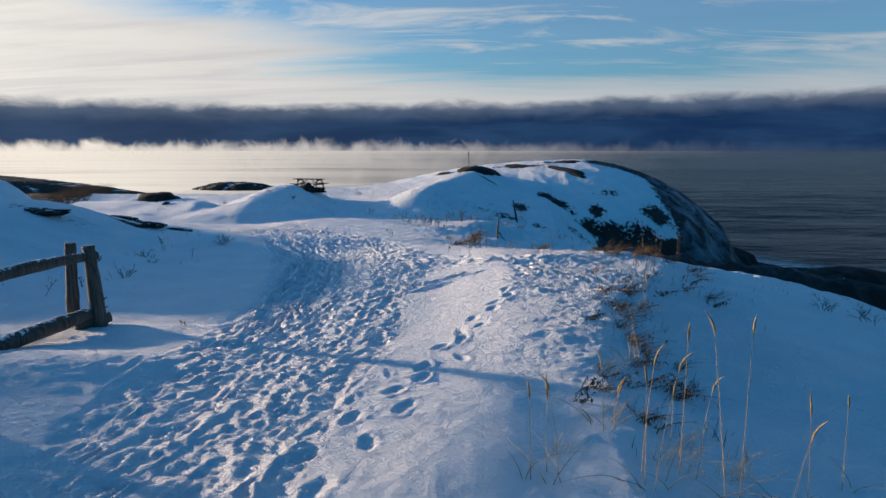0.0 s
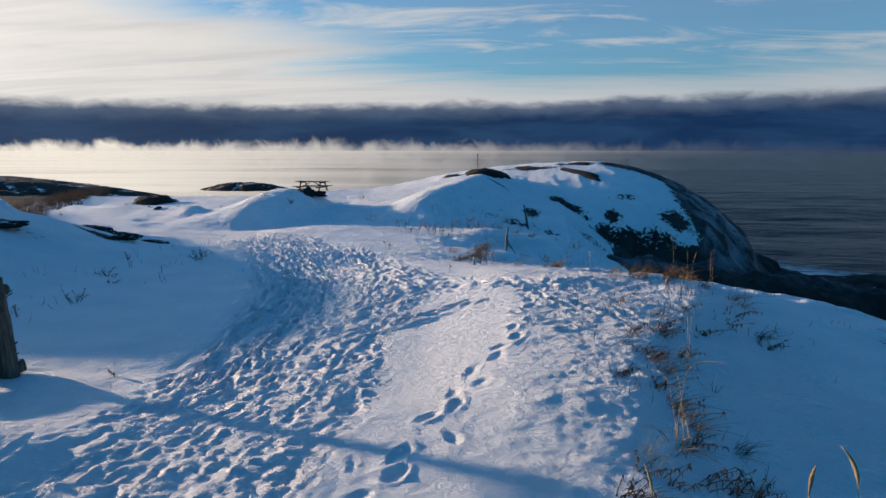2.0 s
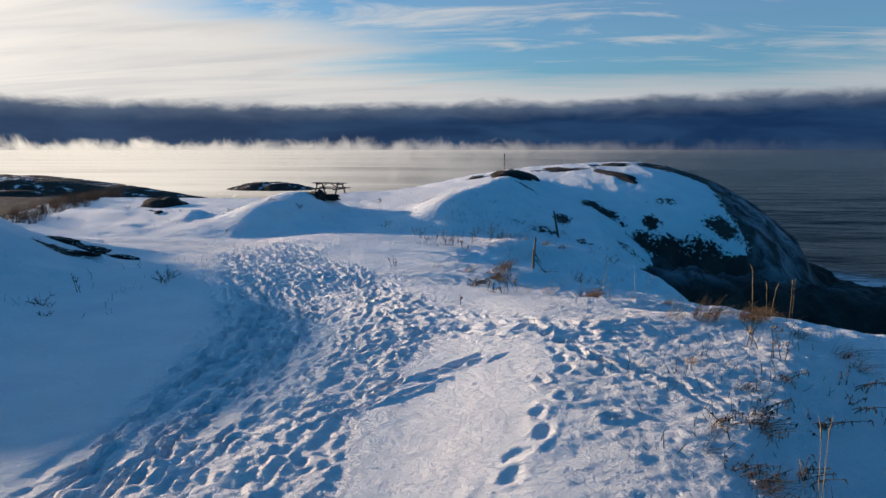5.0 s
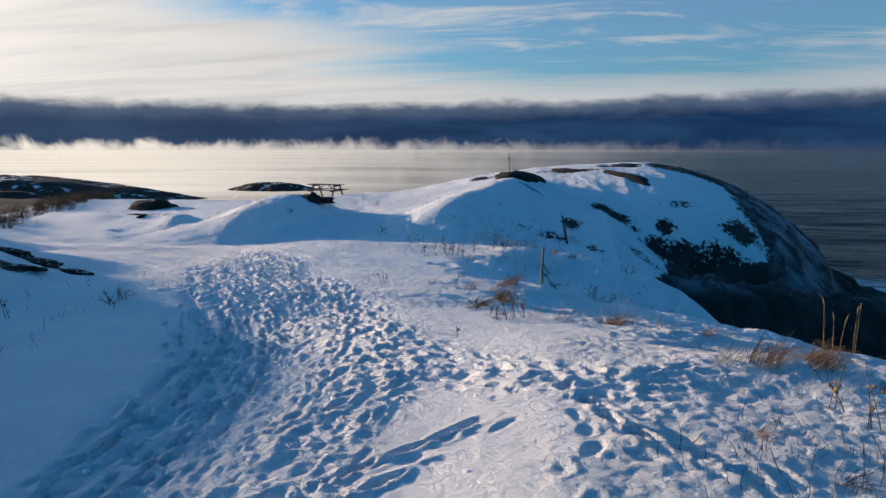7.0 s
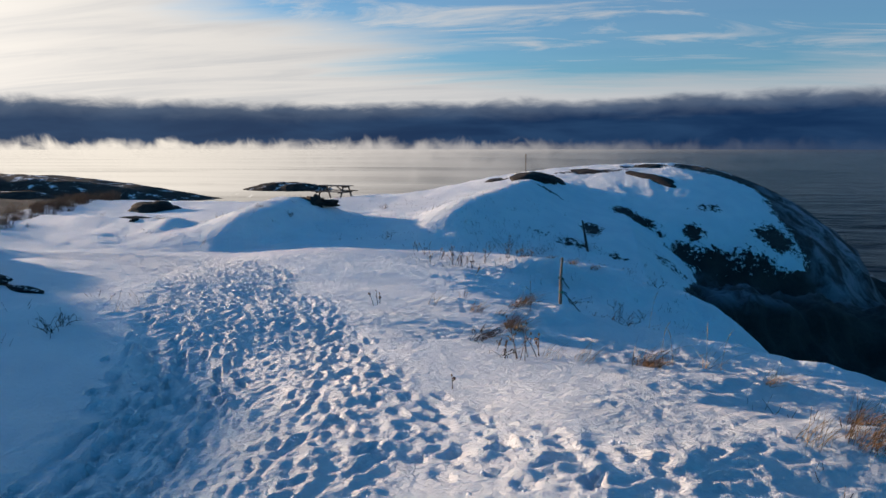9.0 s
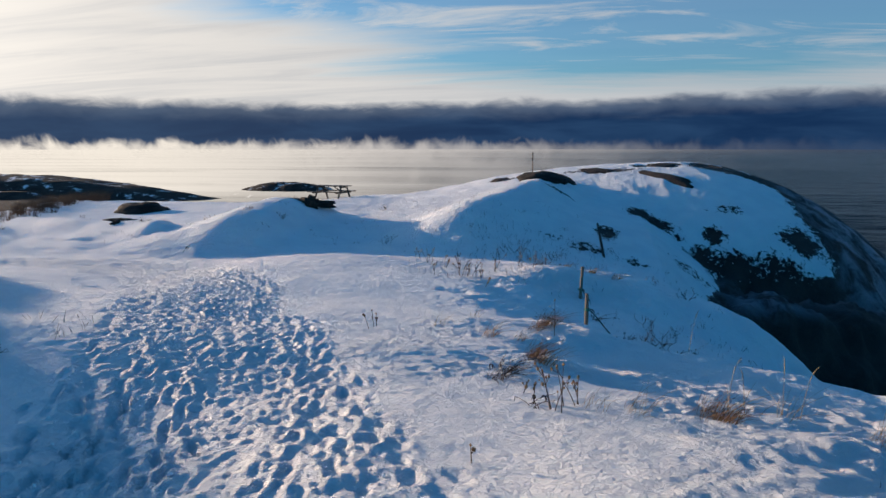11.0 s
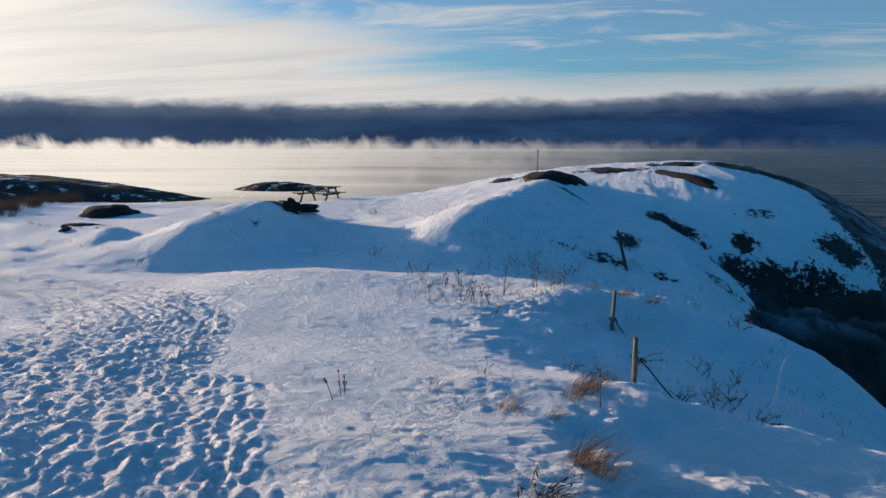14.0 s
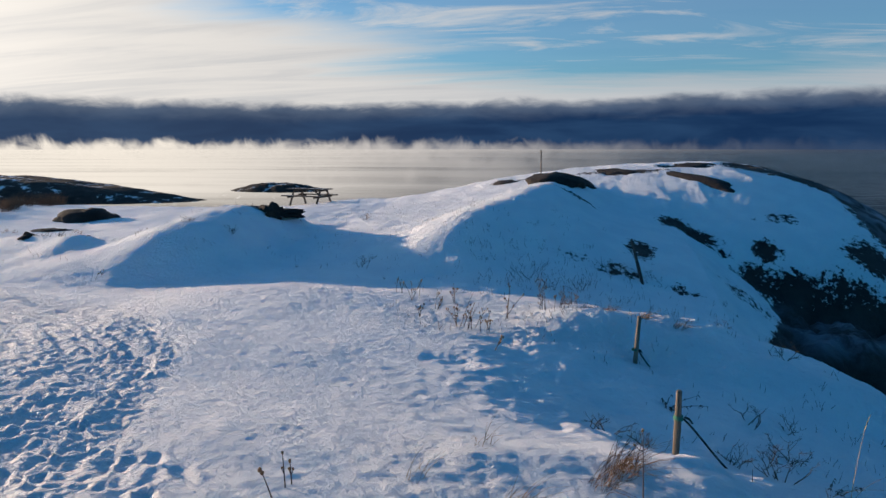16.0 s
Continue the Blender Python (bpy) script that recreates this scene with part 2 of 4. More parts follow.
M_GROUND = make_ground()
M_ROCK = make_rock("dark_granite", 0.12)
M_ROCK_FROST = make_rock("frosted_granite", 0.32)
M_TABLE = make_wood("weathered_table_wood", (0.035, 0.027, 0.022), (0.11, 0.085, 0.066), 0.06)
M_FENCE = make_wood("grey_fence_wood", (0.036, 0.028, 0.023), (0.15, 0.118, 0.092), 0.07)
M_RAIL = make_wood("dark_rail_wood", (0.030, 0.023, 0.018), (0.125, 0.095, 0.074), 0.14)
M_POST = make_wood("grey_post_wood", (0.09, 0.072, 0.055), (0.24, 0.19, 0.145))
M_STRAW = make_plain("dry_straw", (0.22, 0.145, 0.065), (0.40, 0.27, 0.13), 25)
M_RUSSET = make_plain("russet_dead_grass", (0.15, 0.075, 0.032), (0.36, 0.20, 0.08), 25)
M_TWIG = make_plain("dark_twig", (0.035, 0.025, 0.022), (0.09, 0.06, 0.045), 25)
M_ROPE = make_plain("dark_rope", (0.012, 0.018, 0.018), (0.03, 0.045, 0.042), 80)
M_GREEN = make_plain("green_cord", (0.03, 0.12, 0.08), (0.05, 0.20, 0.13), 80)
M_SNOW = make_plain("loose_snow", (0.80, 0.82, 0.86), (0.88, 0.89, 0.91), 20)
M_LEAF = make_plain("withered_leaf", (0.018, 0.013, 0.012), (0.055, 0.036, 0.026), 30)
M_RUST = make_plain("rusty_shore_grass", (0.050, 0.024, 0.013), (0.15, 0.075, 0.034), 25)
M_IRON = make_plain("rusted_iron", (0.04, 0.03, 0.026), (0.09, 0.06, 0.045), 60, 0.6)


# ---- the lie of the land ----
def smooth(a, b, v):
    t = np.clip((v - a) / (b - a), 0, 1)
    return t * t * (3 - 2 * t)


def soft(v, w):
    """Zero below zero, v above it, with a rounded turn of width w."""
    return w * np.logaddexp(0, np.clip(v / w, -40, 40)) + np.maximum(v - 40 * w, 0)


def smax(a, b, w):
    return b + soft(a - b, w)


@functools.lru_cache(maxsize=None)
def lattice(seed):
    return np.random.RandomState(seed).uniform(-1, 1, (128, 128))


def field(x, y, size, seed, octaves=3, gain=0.5):
    """Smooth lattice noise between -1 and 1, with lumps of that size."""
    total, amp, out = 0.0, 1.0, 0.0
    for o in range(octaves):
        grid = lattice(seed + 17 * o)
        u, v = np.asarray(x) / size * 2 ** o, np.asarray(y) / size * 2 ** o
        i, j = np.floor(u).astype(int), np.floor(v).astype(int)
        fu, fv = u - i, v - j
        fu, fv = fu * fu * (3 - 2 * fu), fv * fv * (3 - 2 * fv)
        g = lambda a, b: grid[a % 128, b % 128]
        val = (g(i, j) * (1 - fu) + g(i + 1, j) * fu) * (1 - fv) + (g(i, j + 1) * (1 - fu) + g(i + 1, j + 1) * fu) * fv
        out, total, amp = out + amp * val, total + amp, amp * gain
    return out / total


def mound(x, y, cx, cy, rx, ry, turn=0.0):
    """1 at the middle, falling off like a bell."""
    c, s = math.cos(radians(turn)), math.sin(radians(turn))
    u, v = (x - cx) * c + (y - cy) * s, -(x - cx) * s + (y - cy) * c
    return np.exp(-(u / rx) ** 2 - (v / ry) ** 2)


def spur(x, y, a, b, width):
    """A ridge along the line from a to b."""
    ax, ay, bx, by = *a, *b
    t = np.clip(((x - ax) * (bx - ax) + (y - ay) * (by - ay)) / ((bx - ax) ** 2 + (by - ay) ** 2), 0, 1)
    d = np.hypot(x - ax - t * (bx - ax), y - ay - t * (by - ay))
    return np.exp(-(d / width) ** 2)


def land(x, y):
    """Height of the snow surface, without the footprints."""
    x, y = np.asarray(x, float), np.asarray(y, float)
    p = 0.14 - 0.16 * smooth(16.8, 19.0, y) - 0.22 * smooth(18.8, 21.5, y) - 0.10 * smooth(22, 25.5, y) - 0.32 * smooth(26, 28.6, y)
    p = p - 0.20 * smooth(-0.6, -3.0, x) * smooth(4, 12, y) * np.maximum(smooth(17.5, 14.5, y), smooth(-5.5, -8.5, x)) - 0.12 * smooth(-6.5, -10, x) * smooth(15.5, 17.5, y)
    p = p - 0.032 * np.clip(x + 4.6, 0, 6.0) * smooth(14.5, 17, y) * smooth(28, 26, y)
    p = p - 0.35 * smooth(-12, -26, x)
    # low shoulder between the track and the slope
    p = p + 0.16 * smooth(-0.1, 1.3, x) * smooth(6, 8.5, y) * smooth(15.4, 13.6, y)
    # hump beside the fence, plus an unseen bank added farther left to cast shade
    # the hump's near end, out of view, is raised for shade too
    rise = np.interp(y, [2, 6.6, 8.2, 10, 12, 14, 17, 21, 25], [1.75, 1.65, 0.95, 0.95, 1.2, 1.32, 1.2, 0.45, 0.0])
    # bank heights follow where the shade's edge should fall on the track
    bank = np.interp(y, [2, 11.0, 11.9, 12.9, 14, 16, 18.2, 19.0, 19.8, 21, 23.1, 24.6, 26.5], [2.42, 2.48, 1.98, 1.98, 2.43, 2.68, 2.85, 2.75, 2.58, 2.45, 1.95, 0.8, 0.0])
    bank = bank + 0.16 * field(0.0 * x + 3.3, y, 0.9, 83, 3, 0.6) * (bank > 0.3)
    hump = np.maximum(rise * (np.exp(-((x + 11.4) / 3.2) ** 2) * (x > -11.4) + (x <= -11.4)), bank * smooth(-14.0, -17.2, x))
    p = p + hump
    p = p + 0.16 * mound(x, y, -3.7, 6.1, 1.5, 0.7, 12)
    # shoulder and broken edge above the cove
    crest = np.interp(y, [0, 5, 6.2, 7, 8, 9.2, 10, 11.7, 12.9, 13.4, 14.0, 14.6, 15.3, 15.8, 16.3, 16.9, 18.3, 19.4, 20.0, 21, 22.3, 23.2, 24, 25, 26.2, 27.3, 31],
                      [2.1, 2.0, 2.0, 2.2, 2.4, 2.7, 3.15, 4.0, 4.4, 3.6, 2.3, 2.5, 3.3, 1.7, 2.1, 0.5, 0.1, 1.1, 0.4, -0.9, -1.2, -1.1, -0.3, 1.7, 1.5, -1.6, -3.0])
    crest = crest + (0.60 * field(x, y * 1.6, 1.5, 19) + 0.45 * field(x, y, 0.40, 29, 3, 0.6)) * smooth(13, 15, y) + 0.18 * field(x, y, 0.6, 23, 3, 0.6) * smooth(14, 12, y)
    edge = np.interp(y, [0, 10, 14, 19, 22, 25, 28, 31, 34, 40], [13, 11, 9.2, 7.1, 6.4, 5.6, 5.0, 4.4, 5.6, 9.0])
    over = x - crest
    fall = 0.19 - 0.08 * smooth(13, 14.5, y)
    step = (0.06 + 0.03 * smooth(13, 14, y) + 0.08 * smooth(18.5, 20.5, y)) * smooth(-0.15, 0.75 + 2.2 * smooth(18.5, 20.5, y), over)
    p = p - step - fall * soft(over - 0.2, 0.3) - 0.22 * soft(x - 2.4, 0.35) * smooth(18.5, 21, y) * smooth(25.5, 23.5, y) - 1.25 * soft(x - edge, 0.7)
    p = p + 0.24 * mound(x, y, 0.6, 25.0, 1.0, 0.6) + 0.05 * mound(x, y, -1.0, 17.4, 0.8, 0.5)
    # the land runs down to the sea behind and to the far side
    p = p - 0.16 * soft(y - 54, 3.0) - 0.45 * soft(-x - 21.6 - 0.45 * (y - 31.5), 0.6) * smooth(26, 31, y)
    # knoll
    top = np.interp(x, [-19, -14, -10, -7, -4, 0, 2, 4, 6, 9, 13], [-0.7, -0.55, -0.1, -0.12, 0.12, 0.62, 0.2, -0.05, -1.25, -4.2, -12])
    foot = np.interp(x, [-6, -2.5, 1, 4, 6, 9, 13], [-0.6, -0.85, -1.1, -1.8, -3.9, -7.6, -14.0])
    start = 27.3 + 1.6 * mound(x, y, -6, 30, 2.5, 9)
    k = foot + (top - foot) * (0.6 * smooth(start, 34.5, y) + 0.4 * smooth(30, 41, y)) - 0.006 * soft(y - 42, 1.0) ** 2 - 0.7 * soft(27.6 - y, 0.5)
    brow = -8.75 - 0.14 * (34.5 - y) + 0.12 * np.sin(y * 1.7)
    wide = np.where(x < brow, 2.5, 1.25)
    k = k + 0.95 * np.exp(-((x - brow) / wide) ** 2) * smooth(27.6, 30.5, y) * smooth(36.5, 34.0, y) - 0.32 * mound(x, y, -8.2, 34.9, 1.3, 1.2)
    k = k + 0.80 * spur(x, y, (0.7, 39.5), (-2.5, 31.9), 1.75) + 0.45 * spur(x, y, (-20, 32.6), (-12.9, 30.4), 0.75)
    # dome
    ex, ey = x - 7.0, y - 46.0
    drop = np.where(ex > 0, 0.053 * np.abs(ex) ** 1.97, 0.0095 * ex ** 2) + 0.030 * ey ** 2 + 0.60 * soft(-ey - 9.4, 0.4)
    d = 1.72 - drop
    d = d - 1.2 * soft(-2.2 - d, 0.4)
    # icy ledge below the dome's black band
    shelf = -2.62 - 0.14 * soft(x - 7.5, 0.5) - 0.35 * soft(5.6 - x, 0.4) - 1.6 * soft(31.6 + 0.25 * (x - 6) + 0.8 * field(x, y, 1.3, 69, 3, 0.6) - y, 0.2) - 0.10 * soft(y - 33.6, 0.3) + 0.22 * field(x, y, 1.8, 67, 3)
    z = smax(smax(smax(p, k, 0.12), d, 0.32), shelf, 0.12)
    # drifts and small lumps of the wind-worked snow
    z = z + (0.045 * field(x, y, 0.9, 15) + 0.022 * field(x, y, 0.42, 25, 2) + 0.06 * field(x, y, 2.2, 35, 2)) * smooth(26, 29, y) + 0.05 * field(x, y, 4.0, 5) + 0.022 * field(x, y * 1.8 + x * 0.4, 1.1, 9)
    z = z + 0.07 * spur(x, y, (1.9, 12.7), (4.2, 13.5), 0.42) - 0.04 * mound(x, y, 2.7, 14.3, 1.4, 0.6)
    z = z + 0.06 * spur(x, y, (-0.6, 19.4), (1.2, 19.8), 0.35)
    return np.maximum(z, SEA - 3.0)


def height(x, y):
    return float(land(np.array([x]), np.array([y]))[0])


def rockiness(x, y, z):
    """0 under deep snow, 1 on bare rock."""
    wob = 0.55 * field(x, y * 1.3, 1.3, 31, 5, 0.7)
    r = np.zeros_like(x)
    for cx, cy, rx, ry, turn, amount in (
            (4.1, 37.5, 0.6, 0.6, -25, 0.85), (4.75, 37.1, 0.8, 0.5, -20, 0.9), (5.4, 36.6, 0.3, 0.3, 0, 0.7),
            (6.3, 35.9, 0.8, 0.50, 0, 0.85), (7.6, 35.9, 1.2, 0.50, -4, 0.9), (9.2, 36.0, 1.6, 0.55, 0, 0.95), (6.9, 36.9, 0.5, 0.4, 0, 0.8), (10.2, 37.4, 0.8, 0.9, 0, 1.0),
            (3.2, 31.0, 0.5, 0.4, 0, 0.75), (1.7, 31.3, 1.0, 0.6, 0, 0.75), (2.4, 33.2, 0.45, 0.9, 0, 0.8),
            (0.7, 31.6, 0.8, 0.45, 10, 0.6), (-8.5, 33.7, 0.8, 0.7, 15, 0.9), (-8.7, 16.9, 1.0, 0.22, -15, 0.6),
            (-9.9, 14.9, 1.0, 0.3, 10, 0.6), (-8.9, 17.9, 1.6, 0.22, -20, 0.7), (2.6, 43.5, 2.0, 0.5, -8, 0.95), (5.3, 44.5, 1.3, 0.4, -5, 0.95), (-2.0, 43.7, 0.9, 0.4, 0, 0.85),
            (0.6, 36.7, 1.0, 0.2, -10, 0.85), (7.6, 38.6, 1.2, 0.5, 10, 0.45), (5.6, 33.4, 1.2, 0.8, 10, 0.5)):
        r = np.maximum(r, amount * mound(x, y, cx, cy, rx, ry, turn))
    r = np.maximum(r, 1.25 * spur(x, y, (8.1, 44.4), (11.6, 42.4), 0.85))
    r = np.maximum(r, 1.2 * spur(x, y, (7.8, 45.6), (12.5, 43.6), 0.6))
    flank = smooth(9.7, 11.5, x + 0.12 * (y - 42)) * smooth(30, 34, y)
    low = smooth(-2.25, -2.60, z) * smooth(3.0, 5.0, x) * smooth(28.3, 29.8, y)
    r = np.maximum(r, np.maximum(flank, low) * 1.3)
    r = np.maximum(r, smooth(-3.4, -4.6, z))
    r = np.maximum(r, 0.95 * smooth(22.4, 24.0, -x - 0.45 * (y - 31.5)) * smooth(27, 31, y))
    return np.clip(r + wob * smooth(0.02, 0.3, r), 0, 1.4)


def spread(lo, hi, fine_lo, fine_hi, step, grow=1.06):
    """Grid lines: even between fine_lo and fine_hi, wider and wider outside."""
    mid = list(np.arange(fine_lo, fine_hi, step))
    out, s, v = [], step, mid[-1]
    while v < hi:
        s *= grow
        v += s
        out.append(v)
    back, s, v = [], step, mid[0]
    while v > lo:
        s *= grow
        v -= s
        back.append(v)
    return np.array(back[::-1] + mid + out)


def grid_mesh(name, xs, ys, z, mat, attrs):
    X, Y = np.meshgrid(xs, ys)
    nx, ny = len(xs), len(ys)
    me = bpy.data.meshes.new(name)
    me.vertices.add(nx * ny)
    me.vertices.foreach_set("co", np.stack([X, Y, z], -1).astype(np.float32).ravel())
    i = (np.arange(ny - 1)[:, None] * nx + np.arange(nx - 1)[None, :]).ravel()
    quads = np.stack([i, i + 1, i + nx + 1, i + nx], 1)
    me.loops.add(quads.size)
    me.loops.foreach_set("vertex_index", quads.ravel().astype(np.int32))
    me.polygons.add(len(quads))
    me.polygons.foreach_set("loop_start", np.arange(0, quads.size, 4, dtype=np.int32))
    me.polygons.foreach_set("use_smooth", np.ones(len(quads), bool))
    me.update(calc_edges=True)
    for key, val in attrs.items():
        me.attributes.new(key, "FLOAT", "POINT").data.foreach_set("value", val.astype(np.float32).ravel())
    me.materials.append(mat)
    return new(name, me)


# the trodden way, and single trails beside it
TRACK = ((-1.45, 1.0), (-1.45, 3.0), (-1.45, 6.0), (-1.4, 8.0), (-1.6, 10.0), (-1.65, 12.0), (-2.15, 14.2), (-3.2, 16.0), (-4.7, 18.7), (-6.1, 21.6), (-8.6, 24.0), (-14.0, 26.3))
HALF = ((1.0, 3.0, 6.0, 8.0, 10.0, 12.0, 14.0, 16.0, 18.7, 21.6, 24.0, 26.3), (1.0, 1.0, 1.0, 1.05, 1.1, 1.35, 1.45, 1.15, 1.15, 1.2, 1.2, 0.9))


def along(line, s):
    """A point and its heading at the length s of a line of points."""
    for a, b in zip(line, line[1:]):
        d = math.dist(a, b)
        if s <= d:
            f = s / d
            return a[0] + f * (b[0] - a[0]), a[1] + f * (b[1] - a[1]), math.atan2(b[1] - a[1], b[0] - a[0])
        s -= d
    return None


def stamp(Z, X, Y, xs, ys, cx, cy, head, length, width, depth, rim):
    """Press one footprint, with its pushed-up rim, into the snow."""
    r = length * 1.3
    i0, i1 = np.searchsorted(xs, (cx - r, cx + r))
    j0, j1 = np.searchsorted(ys, (cy - r, cy + r))
    if i1 - i0 < 3 or j1 - j0 < 3:
        return
    x, y = X[j0:j1, i0:i1] - cx, Y[j0:j1, i0:i1] - cy
    u, v = x * math.cos(head) + y * math.sin(head), -x * math.sin(head) + y * math.cos(head)
    q = np.sqrt((u / (length / 2)) ** 2 + (v / (width / 2)) ** 2)
    q = q * (1 + 0.65 * WARP[j0:j1, i0:i1])
    Z[j0:j1, i0:i1] += -depth * (1 - smooth(0.45, 1.2, q)) * (1 + 0.35 * u / length) + rim * np.exp(-((q - 1.35) / 0.4) ** 2) * (1 + 0.9 * WARP[j0:j1, i0:i1])


def press_prints(Z, X, Y, xs, ys):
    rnd = random.Random(4)
    for lane in range(24):
        off = -1.0 + 2.0 * lane / 23 + rnd.uniform(-0.03, 0.03)
        s, side = rnd.uniform(0, 0.5), 1
        while True:
            at = along(TRACK, s)
            if at is None:
                break
            x, y, h = at
            wide = float(np.interp(y, *HALF)) + 0.15 * math.sin(y * 1.3)
            deep = 0.36 + 2.2 * float(smooth(-0.15, 0.4, off) * smooth(7.2, 8.6, y) * smooth(17, 14.5, y))
            o = off * wide + 0.10 * math.sin(s * 0.7 + lane) + side * 0.03 + rnd.gauss(0, 0.05)
            px, py = x - math.sin(h) * o, y + math.cos(h) * o
            stamp(Z, X, Y, xs, ys, px, py, h + rnd.gauss(0, 0.13), rnd.uniform(0.22, 0.33) * rnd.choice((1, 1, 1, 1.7)), rnd.uniform(0.07, 0.105), rnd.choice((0.008, 0.011, 0.014, 0.018, 0.024)) * (0.05 + 0.9 * deep), rnd.uniform(0.005, 0.012) * (0.5 + 0.4 * deep))
            s += rnd.uniform(0.30, 0.58)
            side = -side
    single = (((-0.4, 3.6), (0.05, 5.5), (0.45, 7.0), (0.95, 8.7), (1.25, 9.7), (1.46, 11.3)),
              ((-3.0, 18.4), (-1.9, 16.2), (-1.05, 14.7), (-0.3, 13.6), (0.5, 12.9), (1.3, 12.3), (1.6, 11.2), (2.3, 10.7), (3.0, 9.8)),
              ((-3.3, 18.6), (-2.1, 16.0), (-1.25, 14.4), (-0.6, 13.0), (0.4, 12.3), (1.2, 12.0), (1.9, 12.2), (2.8, 12.8)),
              ((1.0, 12.4), (-0.1, 13.1), (-0.6, 12.4), (-1.2, 11.2)),
              ((0.6, 11.5), (-0.25, 10.7), (-1.0, 9.8)),
              ((-2.6, 17.6), (-1.8, 15.2), (-1.2, 13.6), (-1.0, 12.0)),
              ((-0.8, 14.2), (0.2, 13.3), (1.2, 12.6)))
    for k, line in enumerate(single):
        for again in range(1 if k == 0 else 2):
            s, side = 0.0, 1
            while True:
                at = along(line, s)
                if at is None:
                    break
                x, y, h = at
                o = side * 0.10 + rnd.gauss(0, 0.07) + 0.16 * again
                stamp(Z, X, Y, xs, ys, x - math.sin(h) * o, y + math.cos(h) * o, h + rnd.gauss(0, 0.2), rnd.uniform(0.24, 0.34), rnd.uniform(0.11, 0.15), rnd.uniform(0.012, 0.024) * (0.9 if k == 0 else 1.0), rnd.uniform(0.004, 0.010))
                s += rnd.uniform(0.26, 0.46)
                side = -side
    # holes broken through the crust, and long dragged steps
    for x, y, h, n, w, d in ((1.46, 11.85, 1.9, 0.26, 0.13, 0.14), (1.30, 12.2, 1.2, 0.30, 0.14, 0.05), (1.05, 12.5, 0.4, 0.28, 0.14, 0.035), (1.62, 11.45, 2.0, 0.3, 0.12, 0.09), (1.85, 11.15, 2.3, 0.34, 0.12, 0.07),
                             (2.15, 10.9, 2.5, 0.28, 0.11, 0.04), (2.5, 10.6, 2.4, 0.26, 0.11, 0.03), (1.6, 12.6, 2.4, 0.26, 0.13, 0.03), (0.6, 12.75, 0.2, 0.28, 0.12, 0.03), (1.8, 9.75, 0.6, 0.26, 0.12, 0.035),
                             (0.38, 11.35, 0.75, 0.42, 0.13, 0.045), (0.0, 11.0, 0.75, 0.6, 0.09, 0.035), (-0.35, 10.65, 0.75, 0.5, 0.08, 0.03), (-0.1, 10.45, 0.8, 0.5, 0.10, 0.03), (-0.5, 10.05, 0.8, 0.55, 0.09, 0.03)):
        stamp(Z, X, Y, xs, ys, x, y, h, n, w, d, 0.018)


xs = spread(-420, 300, -6.5, 5.0, 0.026, 1.028)
ys = spread(-160, 420, 3.4, 26.0, 0.027, 1.014)
X, Y = np.meshgrid(xs, ys)
Z = land(X, Y)
R = rockiness(X, Y, Z)
Z = Z + R * (0.14 + 0.30 * smooth(-1.6, -3.0, Z)) * field(X, Y, 0.9, 77, 4, 0.6) - 0.06 * np.clip(R, 0, 1)
trod = np.full(X.shape, 9.0)
for s in np.arange(0, 32, 0.4):
    at = along(TRACK, s)
    if at is not None:
        trod = np.minimum(trod, np.hypot(X - at[0], Y - at[1]) / float(np.interp(at[1], *HALF)))
trod = smooth(1.3, 0.95, trod + 0.15 * field(X, Y, 0.7, 58, 2))
crust = smooth(0.9, 1.8, X + 0.5 * field(X, Y, 1.5, 41)) * smooth(5, 8, Y) * smooth(20, 17, Y) * smooth(6.0, 4.0, X)
crust = np.maximum(crust, 0.8 * smooth(23, 24.2, Y) * smooth(27.5, 26, Y) * smooth(-3.5, -1.8, X) * smooth(3, 2, X))
crust = np.maximum(crust, 0.35 * smooth(-1.0, 0.4, X + 0.8 * field(X, Y, 1.2, 43)) * smooth(-0.2, 0.4, field(X, Y, 1.1, 44, 2)) * smooth(4.5, 3.0, X) * smooth(13.2, 14.6, Y + 0.6 * field(X, Y, 1.4, 47)) * smooth(20.5, 18.8, Y))
crust = np.maximum(crust, 0.85 * smooth(-2.6, -1.2, X + 0.5 * field(X, Y, 1.1, 45)) * smooth(2.6, 1.6, X) * smooth(15.6, 16.6, Y) * smooth(20.3, 19.3, Y) * smooth(-0.45, 0.25, field(X, Y, 0.9, 46, 2)))
near_snow = smooth(60, 30, np.hypot(X, Y)) * (1 - np.clip(R, 0, 1))
calm = smooth(-0.9, -0.3, X) * smooth(1.3, 0.8, X) * smooth(13, 11.5, Y) + smooth(-5, -3.5, X) * smooth(-1.0, -2, X) * smooth(18, 19.5, Y) * smooth(24.5, 23.5, Y)
calm = np.clip(calm + smooth(-6.5, -5.5, X) * smooth(2.0, 1.0, X) * smooth(13.5, 14.5, Y) * smooth(25, 24, Y) * 0.45, 0, 1)
near_snow = near_snow * (1 - 0.8 * np.clip(calm, 0, 1))
Z = Z + near_snow * (0.012 * field(X * 0.6, Y * 1.5, 0.45, 71, 2, 0.5) + 0.014 * np.abs(field(X * 0.25, Y, 0.8, 73, 3)) + 0.007 * field(X * 0.7, Y * 1.2, 0.15, 75, 2, 0.6))
ripples = field(X * 0.45 + Y * 0.15, Y * 1.7 - X * 0.2, 0.30, 81, 4, 0.7)
Z = Z + smooth(60, 30, np.hypot(X, Y)) * (1 - np.clip(R, 0, 1)) * smooth(13, 17, Y) * (0.009 * ripples + 0.010 * np.clip(ripples - 0.2, 0, 1))
